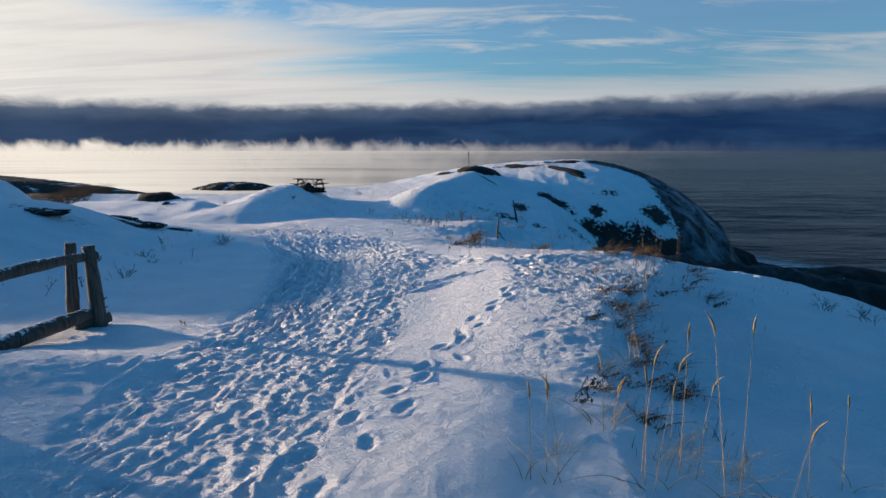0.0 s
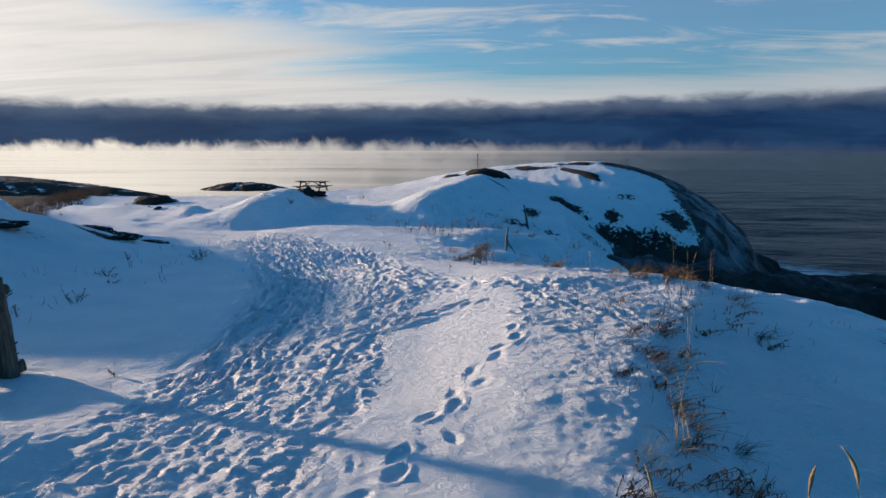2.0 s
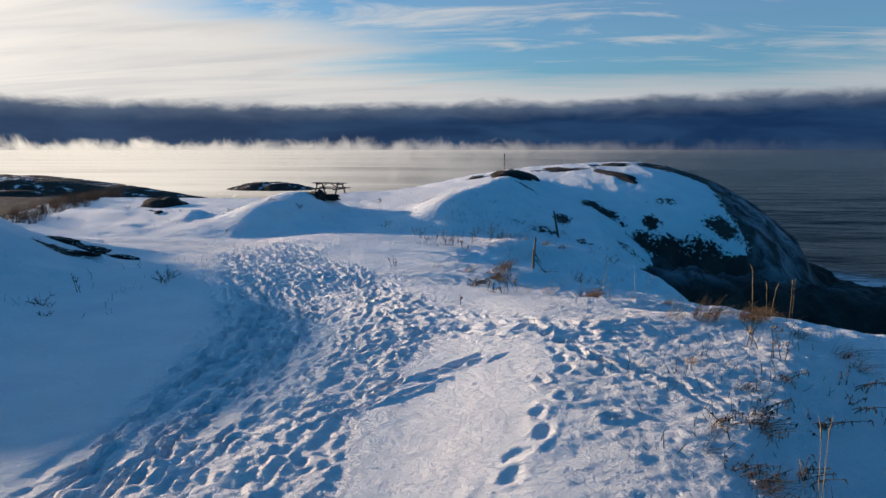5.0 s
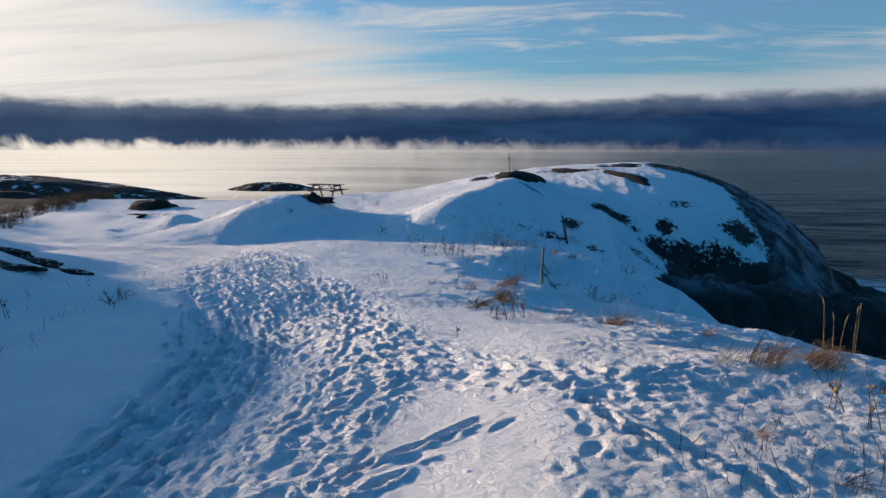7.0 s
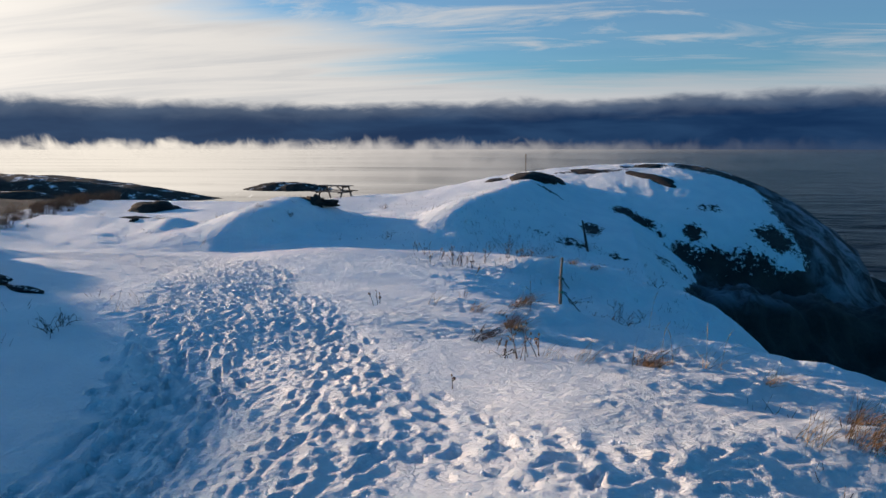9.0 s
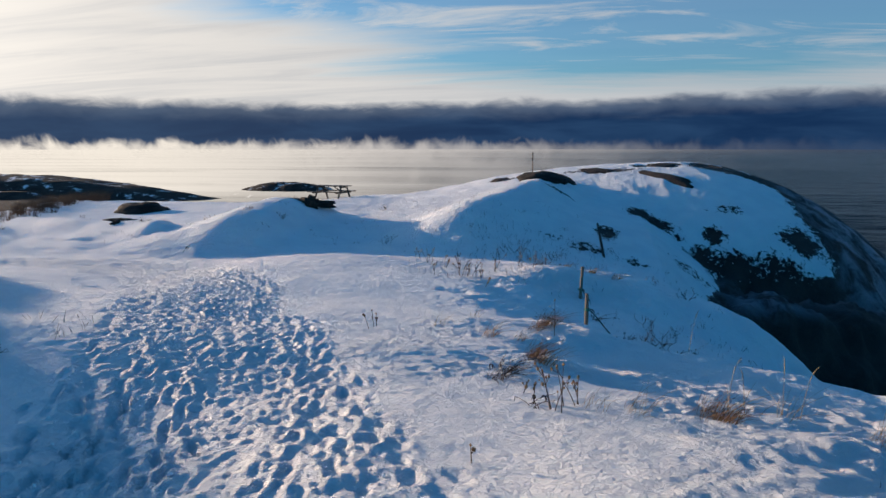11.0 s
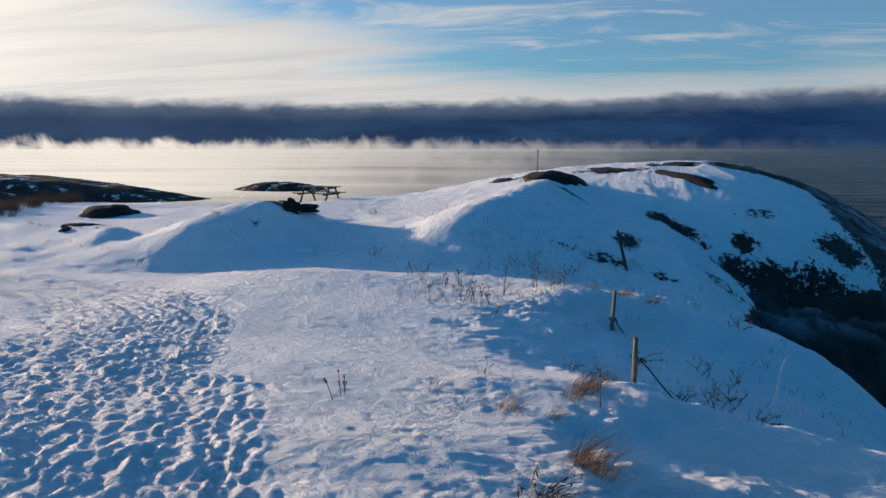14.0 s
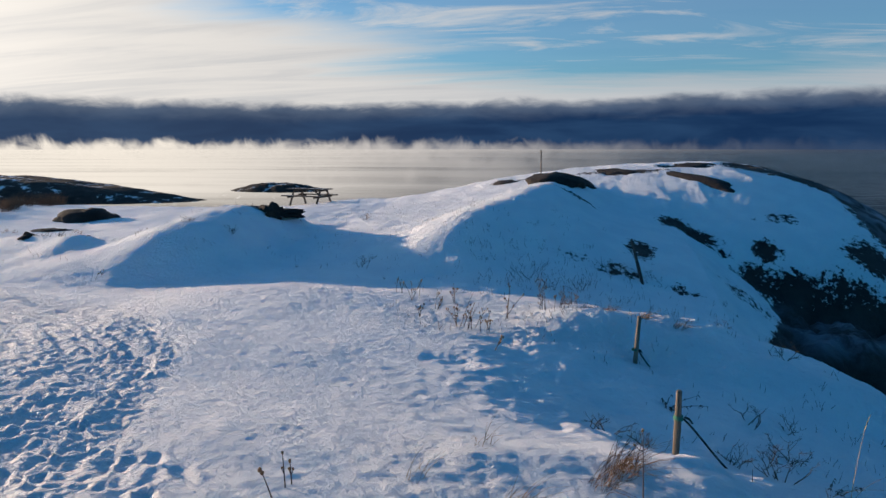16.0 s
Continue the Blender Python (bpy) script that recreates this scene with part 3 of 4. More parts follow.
Z = Z + smooth(60, 30, np.hypot(X, Y)) * (1 - np.clip(R, 0, 1)) * (0.0065 * field(X * 0.9, Y * 1.1, 0.11, 87, 2, 0.7) + 0.010 * np.clip(field(X, Y * 1.2, 0.19, 89, 2) - 0.25, 0, 1))
Z = Z + near_snow * 0.03 * np.clip(field(X * 0.7, Y * 1.3, 0.42, 79, 2) - 0.35, 0, 1)
hd = np.interp(Y, [p[1] for p in TRACK], [p[0] for p in TRACK])
LANE = field((X - hd) * 1.0, Y * 0.18, 0.16, 57, 2)
Z = Z + trod * (0.010 * field(X, Y, 0.26, 51, 3, 0.7) + 0.026 * np.clip(field(X, Y, 0.15, 53, 3, 0.75) - 0.05, 0, 1) + 0.012 * np.clip(1 - 3.5 * np.abs(field(X * 0.9 - Y * 0.1, Y * 0.55, 0.22, 54, 2, 0.6)), 0, 1) + 0.007 * field(X, Y, 0.075, 55, 1) + (0.016 + 0.030 * smooth(0.2, -0.8, X - hd) * smooth(7.5, 9, Y) * smooth(17, 14.5, Y)) * LANE - 0.03) + crust * (0.016 * np.clip(field(X * 0.9, Y * 1.2, 0.16, 62, 3, 0.75) - 0.1, 0, 1) + 0.008 * field(X * 0.9, Y * 1.3, 0.30, 61, 4, 0.72) + 0.010 * np.abs(field(X * 0.45, Y * 1.4, 0.6, 63, 2)) + 0.014 * field(X, Y * 1.15, 0.13, 65, 3, 0.75) + 0.07 * mound(X, Y, 1.5, 12.1, 0.75, 0.7) * field(X, Y, 0.16, 64, 3, 0.7))
WARP = field(X, Y, 0.13, 91, 3, 0.6)
press_prints(Z, X, Y, xs, ys)
ground = grid_mesh("ground", xs, ys, Z, M_GROUND, {"rock": R, "calm": np.clip(calm, 0, 1) * (1 - trod), "crust": np.clip(crust + trod * 0.7, 0, 1), "ice": np.maximum(smooth(10.2, 11.8, X + 0.1 * (Y - 42)) * smooth(34, 37, Y) * smooth(-5.2, -2.6, Z), 0.8 * smooth(5.5, 7, X) * smooth(-3.2, -2.4, Z) * smooth(36, 34.5, Y) * smooth(29, 31, Y))})
tagged(ground, "snow-covered rocky headland with a trampled footprint track", "ground", kind="structure")


# ---- sea ----
sx_ = spread(-4300, 4300, -60, 90, 0.9, 1.05)
sy_ = spread(-300, 4600, 15, 130, 0.9, 1.04)
SX, SY = np.meshgrid(sx_, sy_)
near = np.exp(-np.hypot(SX, SY) / 220)
SZ = SEA + near * (0.8 * field(SX * 0.6, SY * 2.0, 9, 3, 4, 0.55) + 0.10 * field(SX, SY * 1.5, 2.6, 8, 3))
shore = land(SX, SY)
foam = np.maximum(smooth(SEA - 3.2, SEA + 0.4, shore), 0.75 * mound(SX, SY, 27, 58, 6, 2.2) + 0.6 * mound(SX, SY, 36, 66, 8, 2.0, 6) + 0.8 * mound(SX, SY, 23, 48, 5, 2.0, -8)) * near ** 0.5
sea = grid_mesh("water", sx_, sy_, SZ, make_sea(), {"foam": foam})
tagged(sea, "dark choppy cold sea with surf round the rocks", "sea", kind="structure")


# ---- fog bank and sea smoke ----
def curtain(name, radius, low, high, half, mat, steps=96, sway=0.0):
    bm = bmesh.new()
    ring = []
    for k in range(steps + 1):
        a = radians(8 - half + 2 * half * k / steps)
        r = radius * (1 + sway * math.sin(a * 9 + radius) + 0.6 * sway * math.sin(a * 23 + 2 * radius))
        ring.append([bm.verts.new((-r * math.sin(-a + radians(16)), r * math.cos(-a + radians(16)), z)) for z in (low, high)])
    for a, b in zip(ring, ring[1:]):
        bm.faces.new((a[0], b[0], b[1], a[1]))
    me = bpy.data.meshes.new(name)
    bm.to_mesh(me)
    bm.free()
    me.materials.append(mat)
    return new(name, me)


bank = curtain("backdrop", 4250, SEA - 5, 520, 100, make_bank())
tagged(bank, "dark blue fog bank standing over the horizon", "fog bank", kind="structure")


def make_low_smoke():
    """Ground-hugging smoke that lies flat on the water and glows, denser towards the sun."""
    m, n = material("low_sea_smoke")
    pos = n.add("ShaderNodeNewGeometry").outputs["Position"]
    sx = n.add("ShaderNodeSeparateXYZ", {0: pos})
    x, y = sx.outputs[0], sx.outputs[1]
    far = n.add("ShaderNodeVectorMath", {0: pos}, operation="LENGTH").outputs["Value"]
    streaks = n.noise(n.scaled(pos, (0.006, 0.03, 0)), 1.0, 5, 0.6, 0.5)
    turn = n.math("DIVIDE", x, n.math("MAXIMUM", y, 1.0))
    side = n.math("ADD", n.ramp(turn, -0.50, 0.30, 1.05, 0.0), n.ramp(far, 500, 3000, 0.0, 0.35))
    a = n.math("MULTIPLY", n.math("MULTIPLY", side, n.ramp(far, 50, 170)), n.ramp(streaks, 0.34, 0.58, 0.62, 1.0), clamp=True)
    # emission carries the painted sunlight on this flat sheet
    mist_glow = n.add("ShaderNodeEmission", {"Color": mist_tone(n, turn), "Strength": 1.0})
    finish(n, n.add("ShaderNodeMixShader", {0: a, 1: n.add("ShaderNodeBsdfTransparent").outputs[0], 2: mist_glow.outputs[0]}))
    return m


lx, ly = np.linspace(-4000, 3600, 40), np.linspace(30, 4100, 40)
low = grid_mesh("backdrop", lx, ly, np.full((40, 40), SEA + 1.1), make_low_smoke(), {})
tagged(low, "pale sea smoke lying flat on the cold water", "sea smoke", kind="structure")
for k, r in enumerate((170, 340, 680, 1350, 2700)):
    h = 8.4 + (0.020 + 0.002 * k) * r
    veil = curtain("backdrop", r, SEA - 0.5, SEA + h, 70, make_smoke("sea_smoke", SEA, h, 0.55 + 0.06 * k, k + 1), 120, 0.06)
    tagged(veil, "sea smoke drifting over the cold water", "sea smoke", kind="structure")


# ---- building blocks for things ----
def part(name, bm, mat, parent=None, label=""):
    """Link a bmesh as one mesh object, under a thing or part if one is given."""
    me = bpy.data.meshes.new(name)
    bm.to_mesh(me)
    bm.free()
    me.materials.append(mat)
    ob = new(name, me)
    if parent is not None:
        ob.parent = parent
    return tagged(ob, label) if label else ob


def thing(name, place, label, category, group="", turn=0.0):
    e = new(name)
    e.empty_display_size = 0.1
    e.matrix_world = pose(*place, 0, 0, turn)
    return tagged(e, label, category, group)


def tube(bm, points, radii, sides=6, rough=0.0, rnd=None):
    """A tapering limb along points."""
    rings = []
    pts = [Vector(p) for p in points]
    for k, p in enumerate(pts):
        d = (pts[min(k + 1, len(pts) - 1)] - pts[max(k - 1, 0)]).normalized()
        side = d.cross(Vector((0.3, 0.1, 1)) if abs(d.z) < 0.9 else Vector((1, 0.2, 0))).normalized()
        up = side.cross(d)
        ring = []
        for s in range(sides):
            a = 2 * math.pi * s / sides
            r = radii[k] * (1 + (rnd.uniform(-rough, rough) if rough else 0))
            ring.append(bm.verts.new(p + side * math.cos(a) * r + up * math.sin(a) * r))
        rings.append(ring)
    for a, b in zip(rings, rings[1:]):
        for s in range(sides):
            bm.faces.new((a[s], a[(s + 1) % sides], b[(s + 1) % sides], b[s])).smooth = sides > 5
    bm.faces.new(rings[0][::-1])
    bm.faces.new(rings[-1])


def log(a, b, r0, r1, seed, sides=12, steps=14, bend=0.03):
    """A weathered round of timber with an uneven skin."""
    rnd = random.Random(seed)
    bm = bmesh.new()
    a, b = Vector(a), Vector(b)
    w = Vector((rnd.uniform(-1, 1), rnd.uniform(-1, 1), rnd.uniform(-1, 1))) * bend
    pts, rad = [], []
    for k in range(steps + 1):
        f = k / steps
        pts.append(a.lerp(b, f) + w * math.sin(math.pi * f) + w * 0.3 * math.sin(7 * f))
        rad.append((r0 + (r1 - r0) * f) * (1 + 0.07 * math.sin(9 * f + seed) + rnd.uniform(-0.03, 0.03)))
    pts = [pts[0]] + pts + [pts[-1]]
    rad = [rad[0] * 0.86] + rad + [rad[-1] * 0.86]
    pts[0] = pts[0] - (b - a).normalized() * 0.008
    pts[-1] = pts[-1] + (b - a).normalized() * 0.008
    tube(bm, pts, rad, sides, 0.06, rnd)
    return bm


def board(cx, cy, cz, lx, ly, lz, turn=None, bevel=0.006):
    """A sawn board with eased edges."""
    bm = bmesh.new()
    bmesh.ops.create_cube(bm, size=1.0, matrix=Matrix.Diagonal((lx, ly, lz, 1)))
    bmesh.ops.bevel(bm, geom=bm.edges[:], offset=bevel, segments=1, affect="EDGES")
    bm.transform(Matrix.Translation((cx, cy, cz)) @ (turn or Matrix.Identity(4)))
    return bm


def rock(name, place, size, turn, seed, mat, label, category="rock", lump=0.35, group="", follow=False):
    """A worn boulder or ledge, sunk into the ground."""
    bm = bmesh.new()
    bmesh.ops.create_icosphere(bm, subdivisions=4, radius=1.0)
    off = Vector((seed * 3.7, seed * 1.3, seed * 0.7))
    for v in bm.verts:
        p = v.co.copy()
        n = noise.fractal(p * 1.5 + off, 0.8, 2.1, 6)
        ridge = abs(noise.noise(p * 2.3 + off * 2)) * 0.5
        v.co = p * (1 + lump * n - lump * 0.4 * ridge)
        v.co.z = v.co.z * (0.82 if v.co.z > 0 else 1.0)
    bm.transform(pose(0, 0, 0, 0, 0, turn) @ Matrix.Diagonal((*size, 1)))
    for f in bm.faces:
        f.smooth = True
    ob = part(name, bm, mat)
    x, y, z = place
    if follow:
        slope = Vector((height(x - 0.6, y) - height(x + 0.6, y), height(x, y - 0.6) - height(x, y + 0.6), 1.2)).normalized()
        ob.matrix_world = Matrix.Translation(place) @ slope.to_track_quat("Z", "Y").to_matrix().to_4x4()
    else:
        ob.location = place
    return tagged(ob, label, category, group)


# ---- picnic table ----
def picnic_table(x, y, turn):
    z = height(x, y)
    t = thing("picnic_table", (x, y, z - 0.03), "weathered brown wooden picnic table standing in thin snow", "picnic table", turn=turn)
    for k in range(5):
        part("tabletop_board", board(0, -0.31 + 0.155 * k, 0.76 + 0.004 * (k % 2), 2.12 - 0.02 * (k % 3), 0.145, 0.042), M_TABLE, t)
    for s in (-1, 1):
        for k in range(2):
            part("bench_board", board(0, s * (0.62 + 0.14 * k), 0.46, 2.10, 0.13, 0.042), M_TABLE, t)
    for e in (-0.72, 0.72):
        part("bench_bearer", board(e, 0, 0.415, 0.045, 1.56, 0.10), M_TABLE, t)
        part("top_bearer", board(e, 0, 0.70, 0.045, 0.72, 0.09), M_TABLE, t)
        for s in (-1, 1):
            lean = math.atan2(0.38, 0.72)
            part("leg", board(e + 0.046, s * 0.47, 0.36, 0.042, 0.11, 0.84, Matrix.Rotation(s * lean, 4, "X")), M_TABLE, t)
        part("diagonal_brace", board(e * 0.60, 0, 0.56, 0.60, 0.07, 0.042, Matrix.Rotation(math.copysign(0.50, e), 4, "Y")), M_TABLE, t)
    return t


picnic_table(-11.35, 44.4, -13.4)


# ---- fence ----
def rail_fence():
    f = thing("rail_fence", (0, 0, 0), "grey weathered log rail fence half buried in drifted snow", "fence")
    for k, (x, y, r, top) in enumerate(((-4.23, 8.08, 0.090, 1.15), (-4.74, 8.25, 0.080, 1.16), (-4.43, 4.9, 0.10, 1.1), (-4.85, 5.05, 0.10, 1.1))):
        part("post", log((x, y, height(x, y) - 0.35), (x - 0.15 * (k == 0), y + 0.04, top), r * 1.08, r * 0.92, 3 + k, 14, 16, 0.015), M_FENCE, f)
    part("top_rail", log((-4.39, 8.28, 1.00), (-4.61, 4.80, 0.98), 0.062, 0.085, 11, 12, 18, 0.05), M_RAIL, f)
    part("bottom_rail", log((-4.38, 8.25, 0.24), (-4.59, 4.80, 0.24), 0.085, 0.115, 12, 12, 18, 0.05), M_RAIL, f)
    part("wooden_block", log((-4.53, 7.92, 0.10), (-4.23, 8.25, 0.16), 0.085, 0.075, 13, 12, 6, 0.0), M_FENCE, f, "short sawn log wedged under the rail")
    for k in range(2):
        bm = bmesh.new()
        c = Vector((-4.36, 8.10, 0.96 + 0.03 * k))
        tube(bm, [c + Vector((0.13 * math.cos(a), 0.17 * math.sin(a), 0.02 * math.sin(3 * a))) for a in np.linspace(0, 2 * math.pi, 25)], [0.006] * 25, 6)
        part("wire_tie", bm, M_IRON, f, "dark twisted wire round post and rail")
    for k, z in enumerate((0.42, 0.30)):
        bm = bmesh.new()
        tube(bm, [(-4.28, 8.10, z), (-4.20, 8.09, z + 0.02), (-4.15, 8.08, z + 0.05)], [0.018, 0.014, 0.007], 6)
        part("branch_stub", bm, M_FENCE, f)


rail_fence()


# ---- rope posts, marker, leaning pole ----
def rope_post(x, y, z, tall, seed, lean, rope):
    p = thing("rope_post", (x, y, z), "slim round wooden stake with dark rope tied on, in snow", "post", "rope posts on the slope")
    part("stake", log((0, 0, -0.3), (lean, 0, tall), 0.035, 0.030, seed, 12, 14, 0.008), M_POST, p)
    knot = bmesh.new()
    kz = tall * 0.60 if seed == 21 else tall * 0.26
    for w in range(3):
        tube(knot, [(lean * kz / tall + 0.039 * math.cos(a), 0.039 * math.sin(a), kz + 0.012 * w + 0.006 * math.sin(2 * a)) for a in np.linspace(0, 2 * math.pi, 17)], [0.008] * 17, 6)
    part("knot", knot, M_GREEN, p, "green cord wound round the stake")
    bm = bmesh.new()
    pts = []
    for f in np.linspace(0, 1, 26):
        q = Vector((lean * kz / tall + 0.05, 0, kz)).lerp(Vector(rope), f)
        q.z -= 0.32 * math.sin(math.pi * f) * f ** 0.3 * (1 if seed == 21 else 0.2)
        pts.append(q)
    tube(bm, pts, [0.011] * len(pts), 6)
    part("rope", bm, M_ROPE, p)
    tail = bmesh.new()
    tube(tail, [(0.05, 0, kz + 0.02), (0.09, -0.02, kz + 0.01), (0.12, -0.03, kz - 0.03)], [0.012, 0.012, 0.009], 6)
    part("rope_end", tail, M_ROPE, p)


def at_ground(x, y, lift=0.0):
    return (x, y, height(x, y) + lift)


for x, y, top, seed, slant, dx, dy in ((1.17, 20.55, 0.08, 21, -0.01, 1.25, 0.35), (1.17, 24.0, -0.07, 22, 0.06, 0.36, 0.0)):
    foot = height(x, y)
    rope_post(x, y, foot, top - foot, seed, slant, (dx, dy, height(x + dx, y + dy) - foot - 0.06))

m = thing("marker_pole", at_ground(-0.55, 45.2), "thin dark marker pole standing on the rock ridge", "pole")
part("shaft", log((0, 0, -0.2), (-0.02, 0, 0.98), 0.028, 0.026, 31, 10, 8, 0.004), M_IRON, m)
part("cap", log((-0.02, 0, 0.98), (-0.02, 0, 1.05), 0.036, 0.034, 32, 10, 2, 0.0), M_IRON, m)

q = at_ground(2.15, 30.6)
lean = thing("leaning_pole", q, "weathered pole leaning against the snowy slope, coloured dark as in shade", "pole")
# twig material puts the slope's shade into the pole's colour
part("shaft", log((0.06, 0, -0.15), (-0.12, 1.5, 0.95), 0.045, 0.032, 35, 10, 12, 0.02), M_TWIG, lean)


# ---- rocks ----
rock("boulder", at_ground(-19.7, 39.8, -0.10), (1.35, 1.1, 0.75), 12, 3, M_ROCK, "smooth dark granite boulder with wind-scoured top", lump=0.2)
rock("rock_ledge", at_ground(-8.55, 33.75, -0.16), (0.95, 0.5, 0.18), 8, 5, M_ROCK, "broken black rock ledge under the picnic table", lump=0.55)
rock("rock_ledge", at_ground(-8.45, 33.25, -0.20), (0.40, 0.40, 0.55), 35, 6, M_ROCK, "broken black rock ledge under the picnic table", lump=0.55)
rock("rock_slab", at_ground(0.10, 38.2, -0.16), (1.05, 0.9, 0.44), -5, 7, M_ROCK, "rounded dark rock bare on the ridge top", lump=0.2, follow=True)
rock("rock_slab", at_ground(0.95, 39.2, -0.16), (0.7, 0.6, 0.30), -5, 8, M_ROCK, "rounded dark rock bare on the ridge top", lump=0.2, follow=True)
rock("rock_slab", at_ground(5.5, 41.9, -0.29), (2.0, 0.6, 0.40), -38, 9, M_ROCK, "long dark rock breaking through the snow", lump=0.2, follow=True)
rock("rock_slab", at_ground(6.2, 44.8, -0.26), (1.3, 0.9, 0.36), -5, 10, M_ROCK, "dark rounded rock along the dome's crest", lump=0.2, follow=True)
rock("rock_slab", at_ground(-2.05, 43.6, -0.16), (0.8, 0.6, 0.28), 0, 11, M_ROCK, "rounded dark rock bare on the ridge top", lump=0.25, follow=True)
rock("rock_slab", at_ground(2.4, 43.8, -0.18), (1.4, 0.7, 0.28), -6, 15, M_ROCK, "rounded dark rock bare on the ridge top", lump=0.25, follow=True)
rock("shore_rock", (16.0, 44.0, -5.9), (2.9, 3.2, 2.6), 20, 24, M_ROCK, "dark wet shore rock below the snowy dome", lump=0.2)
rock("shore_rock", (11.5, 36.2, -5.6), (3.2, 1.6, 1.9), -8, 25, M_ROCK, "dark wet shore rock below the snowy dome", lump=0.25)
rock("small_rock", at_ground(-15.9, 32.3, -0.05), (0.42, 0.3, 0.26), 10, 12, M_ROCK, "small black rock poking through the snow", lump=0.5)
rock("small_rock", at_ground(-14.6, 30.7), (0.16, 0.14, 0.10), 10, 13, M_ROCK, "small black rock poking through the snow", lump=0.5)
rock("small_rock", at_ground(-15.6, 34.0, -0.04), (0.6, 0.3, 0.14), 20, 16, M_ROCK, "small black rock poking through the snow", lump=0.5)
rock("small_rock", at_ground(-18.4, 36.3), (0.7, 0.4, 0.10), 10, 17, M_ROCK, "small black rock poking through the snow", lump=0.5)
rock("hump_rock", at_ground(-9.9, 14.8, -0.04), (0.8, 0.3, 0.12), 10, 18, M_ROCK_FROST, "lichen-dark rock at the top of the snowy hump", lump=0.4)
rock("hump_rock", at_ground(-8.5, 17.0, -0.04), (0.7, 0.14, 0.07), -12, 19, M_ROCK_FROST, "lichen-dark rock at the top of the snowy hump", lump=0.4)

for k, (x, y, lx_, turn_) in enumerate(((-7.8, 17.5, 0.55, -16), (-8.8, 17.85, 0.8, -22), (-9.9, 18.35, 0.9, -20))):
    rock("hump_rock", at_ground(x, y, -0.03), (lx_, 0.16, 0.10), turn_, 41 + k, M_ROCK_FROST, "lichen-dark rock at the top of the snowy hump", lump=0.45)


def skerry(place, size, seed, label, mat=None):
    """A low whaleback of rock rising from the sea."""
    x0, y0 = place
    xs2, ys2 = np.linspace(-1.25, 1.25, 120), np.linspace(-1.3, 1.3, 60)
    A, B = np.meshgrid(xs2, ys2)
    h = np.clip(1 - np.abs(A) ** 2.2 - B ** 2, -0.6, 1) * size[2]
    h = h + size[2] * (0.16 * field(A * 10, B * 6, 2.3, seed, 5, 0.6))
    ob = grid_mesh("skerry", xs2 * size[0], ys2 * size[1], h, mat or M_SKERRY, {})
    ob.location = (x0, y0, SEA)
    return tagged(ob, label, "skerry")


M_SKERRY = make_rock("snow_streaked_rock", 0.27, 0.35)
M_SHORE = make_rock("snow_patched_rock", 0.30, 0.22)
skerry((-108, 112), (58, 17, 5.4), 3, "long low dark rock point streaked with snow beyond the shore")
skerry((-67, 69), (41, 7.5, 5.2), 21, "dark rock slope with snow patches across the small inlet", M_SHORE)
skerry((-53, 138), (12, 8, 2.6), 5, "rounded dark skerry rising from the misty sea")
skerry((-47, 92), (5, 3, 0.9), 8, "small flat skerry at the edge of the shore")
skerry((22, 42), (7.5, 3.6, 2.2), 9, "icy dark shore rock washed by the waves")
skerry((27, 34.5), (8.0, 3.0, 1.4), 12, "icy dark shore rock washed by the waves")


# ---- dry grasses, weeds and shrubs ----
def bent(base, tall, lean, head, curl, steps=7):
    """Points along a stem that bows over as it rises."""
    pts = []
    for k in range(steps + 1):
        f = k / steps
        out = lean * f + curl * f * f
        pts.append(Vector(base) + Vector((math.cos(head) * out * tall, math.sin(head) * out * tall, tall * f * (1 - 0.25 * (lean + curl) * f))))
    return pts


def beach_grass(x, y, stems, seed, tall=(0.7, 1.25), lean=0.14, plump=1.0):
    """Tall lyme grass with straw seed heads."""
    rnd = random.Random(seed)
    g = thing("beach_grass", at_ground(x, y, -0.02), "tall dry straw-coloured beach grass with seed heads in snow", "grass", "beach grass on the shoulder")
    for k in range(stems):
        b = (rnd.uniform(-0.13, 0.13), rnd.uniform(-0.1, 0.1), 0)
        h, head = rnd.uniform(*tall), rnd.uniform(0, 6.28)
        pts = bent(b, h, rnd.uniform(0.0, lean), head, rnd.uniform(0.0, 0.09))
        bm = bmesh.new()
        tube(bm, pts, [0.0036 - 0.0019 * i / 7 for i in range(8)], 5)
        part("stem", bm, M_STRAW, g)
        d = (pts[-1] - pts[-2]).normalized()
        n = rnd.uniform(0.13, 0.19)
        bm = bmesh.new()
        tube(bm, [pts[-1] + d * n * f + Vector((math.cos(head), math.sin(head), -0.4)) * 0.05 * f * f for f in np.linspace(-0.15, 1, 9)], [plump * r for r in (0.002, 0.005, 0.0078, 0.0086, 0.008, 0.007, 0.0056, 0.0038, 0.0015)], 6, 0.25, rnd)
        part("seed_head", bm, M_STRAW, g)
    for k in range(stems * 2):
        bm = bmesh.new()
        b = (rnd.uniform(-0.15, 0.15), rnd.uniform(-0.12, 0.12), 0)
        pts = bent(b, rnd.uniform(0.18, 0.45), rnd.uniform(0.2, 0.8), rnd.uniform(0, 6.28), rnd.uniform(0.2, 0.9))
        tube(bm, pts, [0.004 - 0.003 * i / 7 for i in range(8)], 3)
        part("leaf", bm, M_STRAW, g)
    return g


